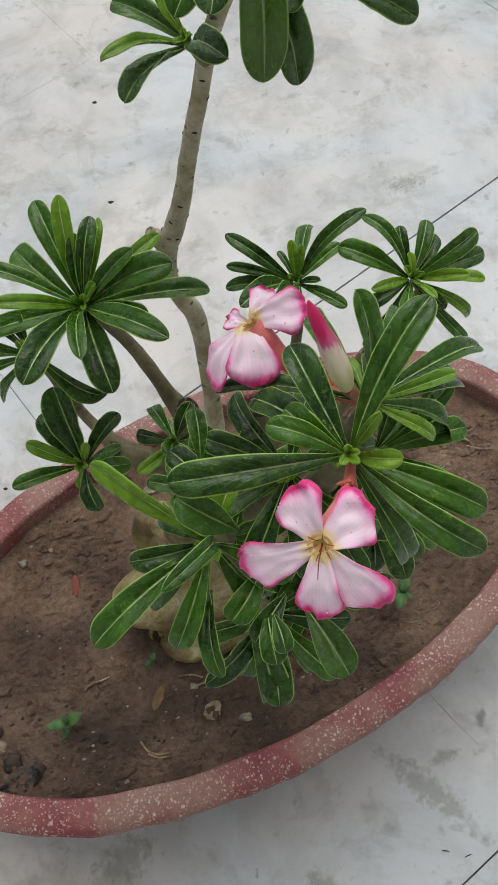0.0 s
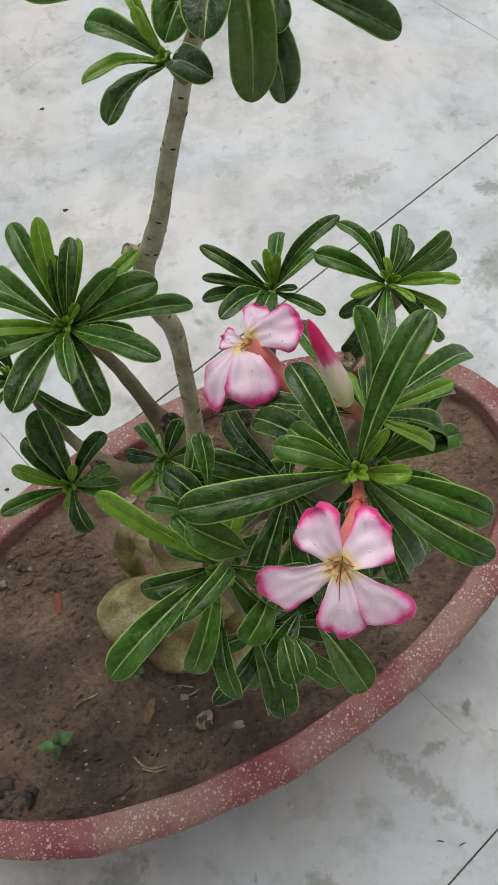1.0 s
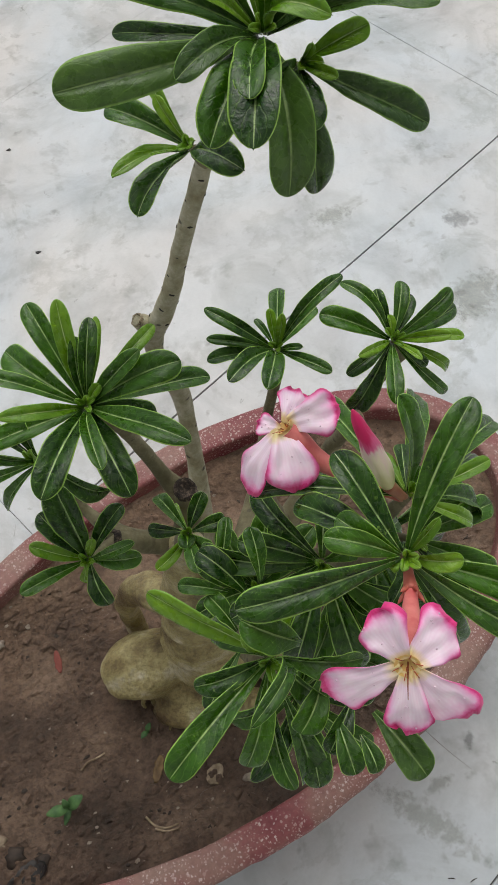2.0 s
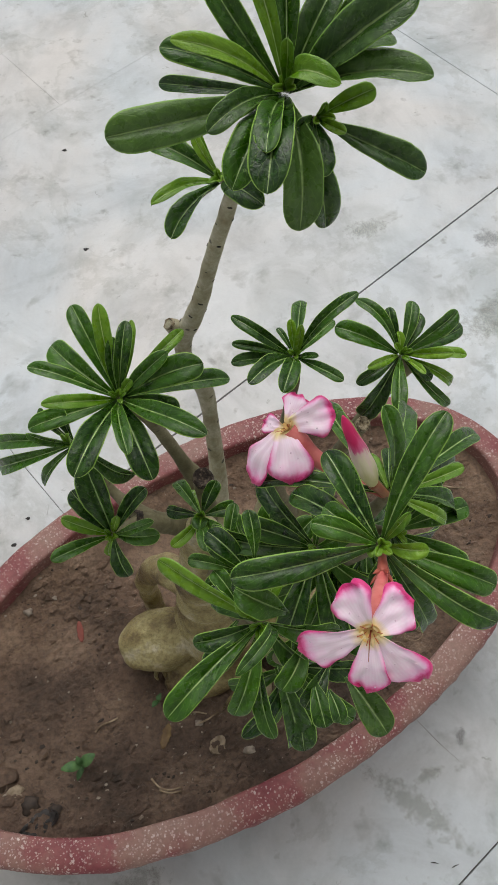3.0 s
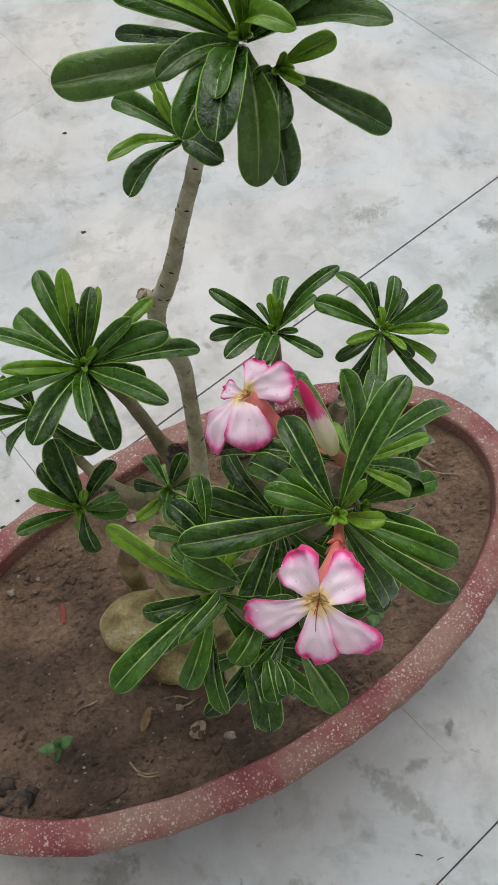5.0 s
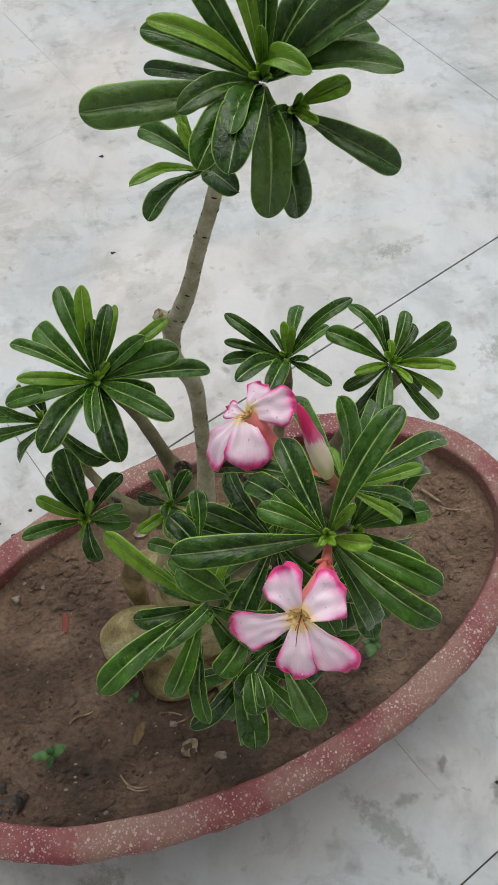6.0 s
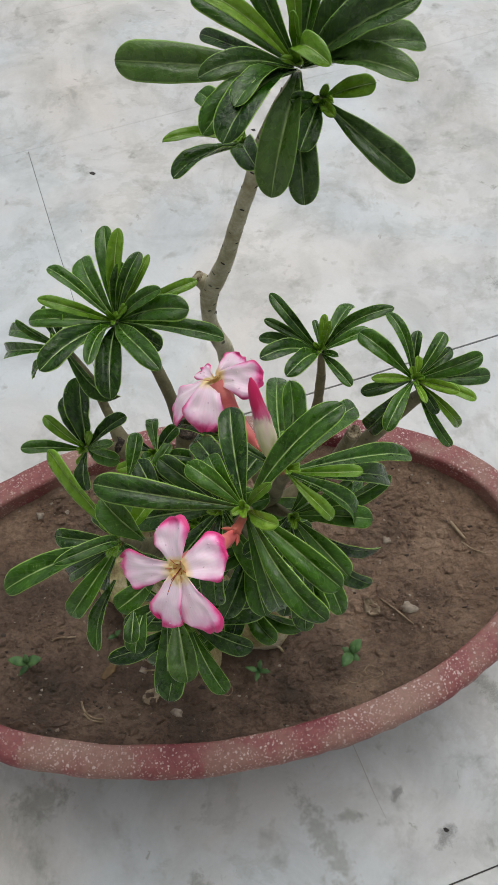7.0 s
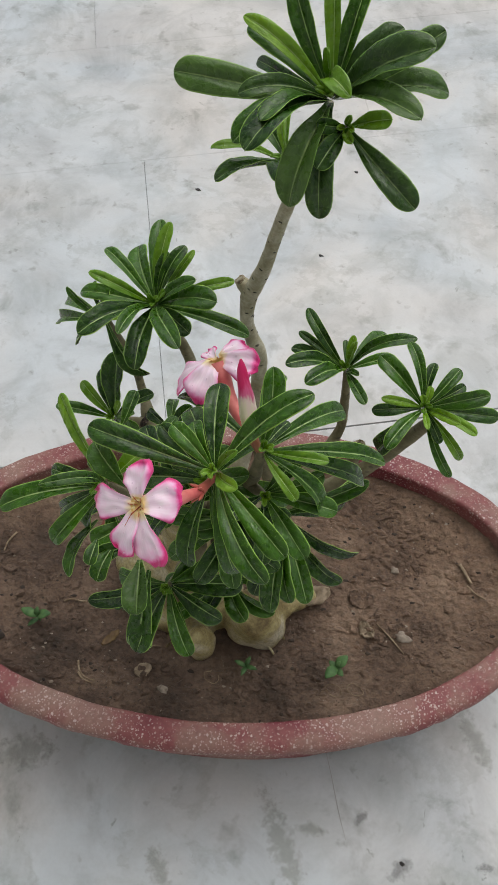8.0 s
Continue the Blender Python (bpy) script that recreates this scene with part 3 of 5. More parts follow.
ROSETTES['under'] = ((0.008, 0.352, 0.545), [
    (3.3, -3.1, -4.6, 1.9, 8, 'm'),
    (-4.1, -5.7, 3.2, 1.8, 8, 'm'),
    (5.9, -0.4, -0.4, 2.0, 8, 'm'),
    (5.8, 3.5, -0.2, 2.3, 8, 'd'),
    (1.2, 2.7, 0.6, 2.0, 8, 'd'),
    (0.6, -6.4, -1.5, 2.5, 10, 'm'),
    (-2.5, -3.5, -5.0, 1.8, 8, 'm'),
    (4.8, -4.2, -2.0, 2.0, 10, 'd'),
    (-5.2, -1.0, -1.5, 1.9, 8, 'd'),
    (2.5, 4.0, 1.0, 1.8, 8, 'd'),
])
ROSETTES['small'] = ((-0.056, 0.462, 0.609), [
    (-2.2, 3.8, -1.2, 1.3, 8, 'm'),
    (1.4, 1.9, 2.4, 1.3, 8, 'm'),
    (-2.4, -2.7, 0.6, 1.0, 12, 'y'),
    (-0.1, -1.7, 1.3, 1.4, 8, 'm'),
    (1.6, -2.5, 1.8, 2.0, 8, 'm'),
    (0.5, -3.7, 1.9, 1.2, 10, 'm'),
    (-1.1, 3.5, -2.8, 0.9, 4, 'y'),
    (2.8, 0.8, -0.5, 1.5, 8, 'd'),
    (-2.8, 0.5, 0.5, 1.3, 8, 'm'),
])
ROSETTES['hang_0'] = ((0.015, 0.333, 0.714), [
    (-1.8, -3.2, -0.4, 1.8, 12, 'm'),
])
ROSETTES['hang_1'] = ((0.028, 0.316, 0.718), [
    (-1.8, -2.7, -0.3, 1.6, 12, 'm'),
])
ROSETTES['hang_2'] = ((0.016, 0.307, 0.720), [
    (0.5, -3.0, -0.2, 1.5, 12, 'm'),
])
ROSETTES['hang_3'] = ((0.021, 0.293, 0.762), [
    (0.6, -2.0, -0.3, 1.0, 10, 'm'),
])
ROSETTES['hang_4'] = ((-0.016, 0.325, 0.699), [
    (0.6, -4.9, -0.6, 1.3, 10, 'm'),
])
ROSETTES['hang_5'] = ((-0.004, 0.347, 0.579), [
    (1.4, -5.1, -6.7, 2.5, 14, 'm'),
])
ROSETTES['hang_6'] = ((0.035, 0.309, 0.714), [
    (2.2, -3.7, -0.1, 2.1, 8, 'o'),
])
ROSETTES['hang_7'] = ((-0.028, 0.363, 0.658), [
    (-2.5, -3.4, -0.4, 1.3, 8, 'm'),
])
ROSETTES['hang_8'] = ((-0.014, 0.365, 0.764), [
    (-0.2, 2.7, 1.5, 1.1, 6, 'm'),
])
ROSETTES['hang_9'] = ((-0.018, 0.394, 0.655), [
    (-3.0, 3.0, 1.5, 1.9, 8, 'm'),
])
ROSETTES['hang_10'] = ((-0.029, 0.398, 0.657), [
    (-3.4, 0.8, 0.6, 1.2, 8, 'm'),
])
ROSETTES['hang_11'] = ((-0.010, 0.405, 0.659), [
    (1.5, 3.1, 1.4, 1.8, 10, 'd'),
])
ROSETTES['hang_12'] = ((-0.036, 0.410, 0.662), [
    (0.9, 3.2, 1.4, 1.1, 6, 'm'),
])
ROSETTES['hang_13'] = ((-0.028, 0.373, 0.649), [
    (-1.7, 2.5, 1.0, 1.4, 8, 'd'),
])

# dark leaves deep inside the crown
ROSETTES['deep'] = ((0.045, 0.415, 0.610), [
    (-5.5, -3.0, 0.5, 2.0, 10, 'd'),
    (-3.0, -6.0, -0.5, 2.0, 12, 'd'),
    (0.0, -6.5, -1.5, 2.1, 12, 'd'),
    (3.0, -5.5, -1.0, 2.0, 12, 'd'),
    (5.5, -2.5, -0.5, 2.0, 10, 'd'),
    (-1.5, -4.0, 2.5, 1.7, 10, 'd'),
    (2.0, -3.5, 2.5, 1.7, 10, 'd'),
    (4.5, 1.5, 2.0, 1.8, 8, 'd'),
    (-4.5, 2.0, 2.0, 1.8, 8, 'd'),
])
ROSETTES['deep_low'] = ((0.040, 0.400, 0.500), [
    (-5.0, -3.5, 0.5, 2.0, 10, 'd'),
    (-2.5, -6.0, 0.0, 2.0, 12, 'd'),
    (0.5, -4.5, 2.0, 1.9, 12, 'd'),
    (4.0, -3.5, 2.0, 1.9, 12, 'd'),
    (6.0, -1.5, 2.0, 1.9, 10, 'd'),
    (5.0, 2.5, 2.0, 1.8, 10, 'd'),
    (0.5, -3.0, 3.5, 1.7, 8, 'd'),
])
ROSETTES['deep_side'] = ((0.080, 0.405, 0.695), [
    (5.0, -2.5, -1.5, 1.8, 10, 'd'),
    (2.5, -4.5, -1.5, 1.8, 12, 'd'),
    (5.5, 1.5, 0.0, 1.7, 10, 'd'),
    (-2.0, -4.0, 0.5, 1.7, 10, 'd'),
    (1.0, 3.5, 2.5, 1.6, 8, 'm'),
    (3.5, 3.0, 1.5, 1.6, 8, 'm'),
])
ROSETTES['deep_back'] = ((-0.012, 0.430, 0.560), [
    (-4.5, -2.0, 2.0, 1.8, 10, 'd'),
    (-2.0, 3.5, 4.5, 2.0, 10, 'd'),
    (1.5, 4.0, 5.5, 2.2, 10, 'm'),
    (4.5, 2.5, 4.5, 2.2, 10, 'm'),
    (-4.0, 1.5, 3.5, 1.8, 10, 'd'),
    (0.0, -4.5, 2.5, 1.9, 10, 'd'),
])

# ---- the plant ----
plant = thing("desert_rose", "desert rose with swollen caudex, glossy green leaves and pink flowers", "plant", (-0.05, 0.46, 0.17))


def leaf_profile(u, blunt):
    """Half width along a strap- to spoon-shaped blade with a rounded end; blunt shifts the widest place towards the end."""
    wide = 0.66 + 0.1 * blunt
    if u < wide:
        s = u / wide
        return 0.17 + 0.83 * (s * s * (3 - 2 * s)) ** 0.7
    top = 0.80 + 0.05 * blunt
    if u < top:
        return 1.0
    s = (u - top) / (1 - top)
    return max(0.0, 1 - s ** 2.3) ** 0.5


def make_leaf(base, tip, width, bend, axis, mat, rng, name="leaf"):
    """An obovate, thick, keeled leaf from base to tip, arched by bend percent of its length."""
    base, tip = local(plant, base), local(plant, tip)
    d = tip - base
    length = d.length
    d.normalize()
    up = (axis - d * axis.dot(d))
    if up.length < 0.05:
        up = d.orthogonal()
    up.normalize()
    up = Matrix.Rotation(rng.uniform(-0.28, 0.28), 3, d) @ up
    side = d.cross(up)
    sag = bend / 100 * length
    fold = rng.uniform(0.18, 0.6)
    wave = rng.uniform(0, 50)
    skew = rng.uniform(-0.04, 0.04) * length
    twist = rng.uniform(-0.4, 0.4)
    droop = rng.uniform(0.0, 0.04) * length
    blunt = rng.random()
    roll = [rng.choice((0.0, 0.25, 0.55)), rng.choice((0.0, 0.25, 0.55))]
    NU, NV = 20, 10
    bm = bmesh.new()
    uvl = bm.loops.layers.uv.new("UVMap")
    tops, bots = [], []
    for i in range(NU + 1):
        u = 1 - (1 - i / NU) ** 1.8
        share = max(leaf_profile(u, blunt), 0.05)
        hw = width / 2 * share
        arch = sag * 4 * u * (1 - u) * (0.6 + 0.8 * u) - droop * max(0.0, (u - 0.72) / 0.28) ** 2
        c = base + d * (u * length) + up * arch + side * (skew * 4 * u * (1 - u))
        turned = Matrix.Rotation(twist * (u - 0.5), 3, d)
        s_u, u_u = turned @ side, turned @ up
        rt, rb = [], []
        for j in range(NV + 1):
            v = j / NV * 2 - 1
            curl_in = roll[v > 0] * max(0.0, abs(v) - 0.62) ** 1.3 * min(1.0, u * 2.5)
            lift = fold * hw * abs(v) ** 1.15 * (1 - 0.9 * u ** 3) + 0.18 * hw * math.sin(math.pi * abs(v)) + 0.12 * width * share * noise.noise(Vector((u * 4.6, v * 0.9, wave))) * abs(v) ** 0.5
            lift += 0.035 * width * share * noise.noise(Vector((u * 13, v * 3, wave)))
            groove = -0.06 * width * share if j == NV // 2 else 0.0
            p = c + s_u * (hw * (v - math.copysign(curl_in * 0.8, v))) + u_u * (lift + groove + 1.5 * hw * curl_in * (1 - 0.8 * u ** 4))
            th = 0.0007 + (0.0009 if j == NV // 2 else 0)
            rt.append(bm.verts.new(p))
            rb.append(bm.verts.new(p - u_u * th * (1 if 0 < j < NV and 0 < i < NU else 0.35)))
        tops.append(rt)
        bots.append(rb)

    def quad(vs, uvs):
        f = bm.faces.new(vs)
        for lp, q in zip(f.loops, uvs):
            lp[uvl].uv = q

    for i in range(NU):
        u0, u1 = 1 - (1 - i / NU) ** 1.8, 1 - (1 - (i + 1) / NU) ** 1.8
        for j in range(NV):
            v0, v1 = j / NV, (j + 1) / NV
            uv = ((u0, v0), (u0, v1), (u1, v1), (u1, v0))
            quad((tops[i][j], tops[i][j + 1], tops[i + 1][j + 1], tops[i + 1][j]), uv)
            quad((bots[i][j], bots[i + 1][j], bots[i + 1][j + 1], bots[i][j + 1]), (uv[0], uv[3], uv[2], uv[1]))
        quad((tops[i][0], tops[i + 1][0], bots[i + 1][0], bots[i][0]), ((u0, 0), (u1, 0), (u1, 0), (u0, 0)))
        quad((tops[i][NV], bots[i][NV], bots[i + 1][NV], tops[i + 1][NV]), ((u0, 1), (u0, 1), (u1, 1), (u1, 1)))
    for j in range(NV):
        quad((tops[NU][j], tops[NU][j + 1], bots[NU][j + 1], bots[NU][j]), ((1, j / NV), (1, (j + 1) / NV), (1, (j + 1) / NV), (1, j / NV)))
        quad((tops[0][j], bots[0][j], bots[0][j + 1], tops[0][j + 1]), ((0, j / NV), (0, j / NV), (0, (j + 1) / NV), (0, (j + 1) / NV)))
    bmesh.ops.recalc_face_normals(bm, faces=bm.faces)
    return part(name, bm, mat, plant)


KINDS = {"m": LEAF, "d": LEAF, "y": YOUNG, "o": OLD}
rng = random.Random(4)
for key, (c, rows) in ROSETTES.items():
    c = Vector(c)
    axis = Vector((0, 0, 0))
    for r in rows:
        axis += Vector(r[:3]).normalized()
    axis = (axis / len(rows) + Vector((0, -0.55, 0.85))).normalized()
    for x, y, z, w, bend, kind in rows:
        off = Vector((x, y, z)) / 100
        make_leaf(c + off.normalized() * 0.003, c + off, w / 100 * 0.98, bend, axis, KINDS[kind], rng)
    for k in range(4 if len(rows) > 3 else 0):
        t = k * 2.4 + len(rows)
        q = axis.to_track_quat("Z", "Y").to_matrix() @ Vector((0.45 * math.cos(t), 0.45 * math.sin(t), 1.0))
        make_leaf(c + q * 0.001, c + q * rng.uniform(0.009, 0.016), 0.005, 10, axis, YOUNG, rng)

# stems: (x, y, z, radius) rows
def stem(name, rows, label="", rough=0.1, sides=14, mat=None, n=8):
    pts = [(*local(plant, r[:3]), r[3]) for r in rows]
    return part(name, tube(bmesh.new(), pts, n, sides, rough, len(rows)), mat or BARK, plant, label)


MAIN_ROWS = [(-0.060, 0.510, 0.33, 0.017), (-0.052, 0.565, 0.40, 0.0108), (-0.0504, 0.5904, 0.450, 0.0086), (-0.0514, 0.6033, 0.484, 0.0080), (-0.0525, 0.6146, 0.517, 0.0080), (-0.0550, 0.6212, 0.548, 0.0089), (-0.0650, 0.6212, 0.577, 0.0076), (-0.0680, 0.6205, 0.606, 0.0072), (-0.0650, 0.6225, 0.636, 0.0088),
     (-0.0563, 0.6205, 0.657, 0.0082), (-0.0445, 0.6205, 0.690, 0.0068), (-0.034, 0.6213, 0.7305, 0.0062), (-0.0209, 0.621, 0.7747, 0.0058), (-0.0085, 0.616, 0.82, 0.0056), (0.008, 0.606, 0.862, 0.0052), (0.021, 0.600, 0.893, 0.003)]
main_stem = stem("main_stem", MAIN_ROWS, "slender pale grey stem with dark leaf scars", mat=PALE)

# short dark leaf scars round the pale stem
def scars(parent, rows, count, seed):
    r2 = random.Random(seed)
    line = spline([(*local(plant, r[:3]), r[3]) for r in rows], 12)
    bm = bmesh.new()
    bmesh.ops.create_icosphere(bm, subdivisions=1, radius=1.0)
    for v in bm.verts:
        v.co = Vector((v.co.x * 0.0021, v.co.y * 0.0007, v.co.z * 0.0009))
    first = None
    for k in range(count):
        i = int((k + 0.5 + r2.uniform(-0.3, 0.3)) / count * (len(line) - 2))
        p, q = Vector(line[i][:3]), Vector(line[i + 1][:3])
        d = (q - p).normalized()
        th = k * 2.4 + r2.uniform(-0.3, 0.3)
        side = d.orthogonal().normalized()
        out = side * math.cos(th) + d.cross(side) * math.sin(th)
        if first is None:
            ob = part("leaf_scar", bm, SCAR, parent)
            first = ob.data
        else:
            ob = part("leaf_scar", None, SCAR, parent, share=first)
        across = d.cross(out)
        m = Matrix((across, out, d)).transposed().to_4x4()
        m.translation = p + out * (line[i][3] * 0.97)
        ob.matrix_local = m @ Matrix.Scale(r2.uniform(0.7, 1.25), 4)


SCAR = material("dark leaf scar", 0.9, (0.03, 0.026, 0.02))[0]
scars(main_stem, MAIN_ROWS[6:], 46, 3)
stem("stem_knot", [(-0.064, 0.622, 0.638, 0.008), (-0.0725, 0.6225, 0.648, 0.0072), (-0.0755, 0.6225, 0.6525, 0.0045)], mat=PALE)
stem("branch", [(-0.012, 0.617, 0.805, 0.005), (-0.017, 0.615, 0.815, 0.0042), (-0.02, 0.614, 0.818, 0.002)])
stem("branch", [(0.008, 0.604, 0.862, 0.0045), (0.028, 0.597, 0.876, 0.0038), (0.038, 0.593, 0.883, 0.002)])
stem("branch", [(-0.064, 0.500, 0.45, 0.014), (-0.062, 0.525, 0.522, 0.0112), (-0.075, 0.538, 0.555, 0.0066), (-0.086, 0.545, 0.586, 0.0058), (-0.0948, 0.546, 0.617, 0.0052), (-0.112, 0.536, 0.676, 0.003)])
stem("branch", [(-0.080, 0.496, 0.50, 0.0095), (-0.115, 0.500, 0.528, 0.0085), (-0.143, 0.525, 0.53, 0.0048), (-0.158, 0.535, 0.57, 0.0044), (-0.146, 0.503, 0.67, 0.003)])
stem("branch", [(-0.112, 0.499, 0.528, 0.007), (-0.128, 0.485, 0.54, 0.0055), (-0.138, 0.472, 0.554, 0.002)])
stem("branch", [(-0.066, 0.49, 0.52, 0.008), (-0.062, 0.475, 0.57, 0.006), (-0.056, 0.462, 0.606, 0.002)])
stem("branch", [(-0.055, 0.478, 0.44, 0.016), (-0.03, 0.44, 0.52, 0.012), (-0.02, 0.38, 0.62, 0.009), (-0.013, 0.34, 0.726, 0.003)])
stem("branch", [(-0.04, 0.48, 0.42, 0.017), (0.01, 0.45, 0.54, 0.013), (0.045, 0.41, 0.64, 0.010), (0.0615, 0.374, 0.756, 0.003)])
stem("branch", [(0.03, 0.43, 0.60, 0.008), (0.06, 0.42, 0.68, 0.006), (0.0735, 0.413, 0.74, 0.003)])
stem("branch", [(-0.04, 0.45, 0.40, 0.013), (-0.01, 0.39, 0.47, 0.010), (0.008, 0.353, 0.542, 0.003)])
stem("branch", [(-0.02, 0.47, 0.40, 0.011), (0.02, 0.435, 0.45, 0.008), (0.04, 0.402, 0.498, 0.003)])
stem("branch", [(0.01, 0.45, 0.54, 0.008), (0.03, 0.43, 0.58, 0.006), (0.045, 0.416, 0.608, 0.003)])
stem("branch", [(0.055, 0.422, 0.665, 0.005), (0.07, 0.413, 0.68, 0.004), (0.080, 0.406, 0.693, 0.002)])
stem("branch", [(-0.04, 0.47, 0.46, 0.010), (-0.025, 0.445, 0.52, 0.007), (-0.012, 0.431, 0.558, 0.003)])
stem("branch", [(-0.03, 0.50, 0.38, 0.014), (0.01, 0.60, 0.36, 0.012), (0.028, 0.665, 0.40, 0.0062), (0.036, 0.655, 0.49, 0.0052), (0.036, 0.650, 0.546, 0.003)])
stem("branch", [(-0.02, 0.49, 0.38, 0.014), (0.04, 0.55, 0.42, 0.011), (0.09, 0.605, 0.455, 0.0085), (0.1226, 0.6256, 0.5116, 0.0078), (0.1361, 0.6245, 0.5456, 0.0068), (0.1424, 0.6236, 0.5618, 0.0058), (0.132, 0.626, 0.5735, 0.002)])

# the caudex: one swollen trunk with lobes that run into the soil
def lobe(bm, c, r, turn=(0, 0, 0), bumpy=0.19):
    m = Matrix.LocRotScale(local(plant, c), Euler([radians(a) for a in turn]), Vector(r))
    res = bmesh.ops.create_icosphere(bm, subdivisions=4, radius=1.0)
    for v in res["verts"]:
        k = 1 + bumpy * noise.noise(v.co * 1.6 + Vector(c) * 30) + 0.3 * bumpy * noise.noise(v.co * 6)
        v.co = m @ (v.co * k)


bm = bmesh.new()
tube(bm, [(*local(plant, r[:3]), r[3]) for r in ((-0.06, 0.474, 0.15, 0.052), (-0.062, 0.476, 0.21, 0.048), (-0.07, 0.476, 0.27, 0.046), (-0.072, 0.482, 0.34, 0.035), (-0.068, 0.488, 0.42, 0.029), (-0.066, 0.492, 0.49, 0.02), (-0.066, 0.494, 0.52, 0.012))], 10, 36, 0.2, 3)
lobe(bm, (-0.137, 0.47, 0.212), (0.056, 0.04, 0.036), (0, -10, 10))
lobe(bm, (-0.095, 0.428, 0.18), (0.045, 0.03, 0.026), (0, -6, 10))
lobe(bm, (-0.026, 0.41, 0.19), (0.019, 0.02, 0.055), (8, 0, 0))
lobe(bm, (0.02, 0.474, 0.195), (0.040, 0.036, 0.062), (0, 0, 10))
tube(bm, [(*local(plant, r[:3]), r[3]) for r in ((-0.09, 0.5, 0.33, 0.022), (-0.125, 0.525, 0.31, 0.018), (-0.152, 0.533, 0.26, 0.014), (-0.155, 0.528, 0.2, 0.013), (-0.15, 0.52, 0.15, 0.012))], 8, 16, 0.25, 5)
tube(bm, [(*local(plant, r[:3]), r[3]) for r in ((0.02, 0.49, 0.2, 0.026), (0.05, 0.528, 0.185, 0.016), (0.068, 0.552, 0.172, 0.009), (0.08, 0.568, 0.16, 0.005))], 8, 16, 0.3, 6)
caudex = part("caudex", bm, CAUDEX, plant, "swollen bare olive-tan caudex with rounded lobes")
fuse = caudex.modifiers.new("fuse", "REMESH")
fuse.mode, fuse.voxel_size, fuse.use_smooth_shade = "VOXEL", 0.0035, True
soften = caudex.modifiers.new("soften", "SMOOTH")
soften.factor, soften.iterations = 0.5, 5


# thin roots and peeling bits under the swollen lobes
rng = random.Random(21)
for x, y, z, dx, dy, r in ((-0.150, 0.436, 0.186, 0.002, -0.008, 0.0026), (-0.138, 0.430, 0.184, 0.004, -0.008, 0.0032), (-0.120, 0.412, 0.182, -0.008, -0.014, 0.0026), (-0.060, 0.398, 0.182, -0.012, -0.012, 0.002),
                           (0.055, 0.475, 0.184, 0.012, 0.004, 0.0026), (0.05, 0.455, 0.182, 0.010, -0.004, 0.002)):
    bend = rng.uniform(-0.005, 0.005)
    stem("root", [(x - dx * 0.8, y - dy * 0.8, z + 0.004, r), (x, y, z, r), (x + dx * 0.6 + bend, y + dy * 0.6, z - 0.009, r * 0.8), (x + dx + bend * 0.4, y + dy, z - 0.024, r * 0.4)], rough=0.35, sides=8, mat=CAUDEX, n=4)


def cut_stub(a, b, r, face=None):
    a, b = Vector(a), Vector(b)
    low = b - (b - a).normalized() * 0.0045
    st = stem("pruned_stub", [(*a, r * 1.15), (*((a + low) / 2), r), (*low, r)], n=4, rough=0.15)
    bm = bmesh.new()
    d = (b - a).normalized()
    m = Matrix.Translation(local(plant, b) + d * 0.0006) @ d.to_track_quat("Z", "Y").to_matrix().to_4x4()
    rings = []
    for rr, z in ((1.0 * r, -0.005), (1.06 * r, -0.0012), (0.9 * r, 0.0014), (0.62 * r, -0.0012), (0.25 * r, -0.0034)):
        rings.append([bm.verts.new(m @ Vector((rr * (1 + 0.25 * noise.noise(Vector((math.cos(t) * 1.6, math.sin(t) * 1.6, rr * 90)))) * math.cos(t), rr * (1 + 0.2 * noise.noise(Vector((math.sin(t) * 1.6, math.cos(t), rr * 70)))) * math.sin(t), z + 0.0016 * noise.noise(Vector((math.cos(t) * 2.5, math.sin(t) * 2.5, r * 300)))))) for t in [2 * math.pi * k / 14 for k in range(14)]])
    for p, q in zip(rings, rings[1:]):
        for k in range(14):
            bm.faces.new((p[k], p[(k + 1) % 14], q[(k + 1) % 14], q[k]))
    bm.faces.new(rings[-1])
    ob = part("cut_face", bm, face or CUT, st, "dried pruning cut")
    return st


def cut_material(name, stops):
    m, n, l, b = material(name, 0.9)
    r = ramp(n, stops)
    co = object_coords(n)
    l.new(noise_tex(n, l, co, 260, 4, 0.7), r.inputs[0])
    l.new(r.outputs[0], b.inputs["Base Color"])
    bump(n, l, b, noise_tex(n, l, co, 300, 4, 0.7), 0.8, 0.003)
    return m


CUT = cut_material("dried cut wood", [(0.38, (0.012, 0.009, 0.007)), (0.52, (0.05, 0.035, 0.025)), (0.66, (0.2, 0.15, 0.11))])
HEALED = cut_material("healed cut wood", [(0.36, (0.07, 0.05, 0.03)), (0.5, (0.26, 0.21, 0.13)), (0.64, (0.45, 0.40, 0.29))])
cut_stub((-0.064, 0.528, 0.50), (-0.0585, 0.525, 0.549), 0.0096)
cut_stub((-0.095, 0.496, 0.515), (-0.122, 0.494, 0.535), 0.0088)
cut_stub((-0.068, 0.6223, 0.643), (-0.0755, 0.6223, 0.6515), 0.0056, HEALED)
cut_stub((0.02, 0.53, 0.44), (0.0, 0.526, 0.545), 0.0085)
cut_stub((0.078, 0.585, 0.47), (0.092, 0.568, 0.553), 0.0068, HEALED)


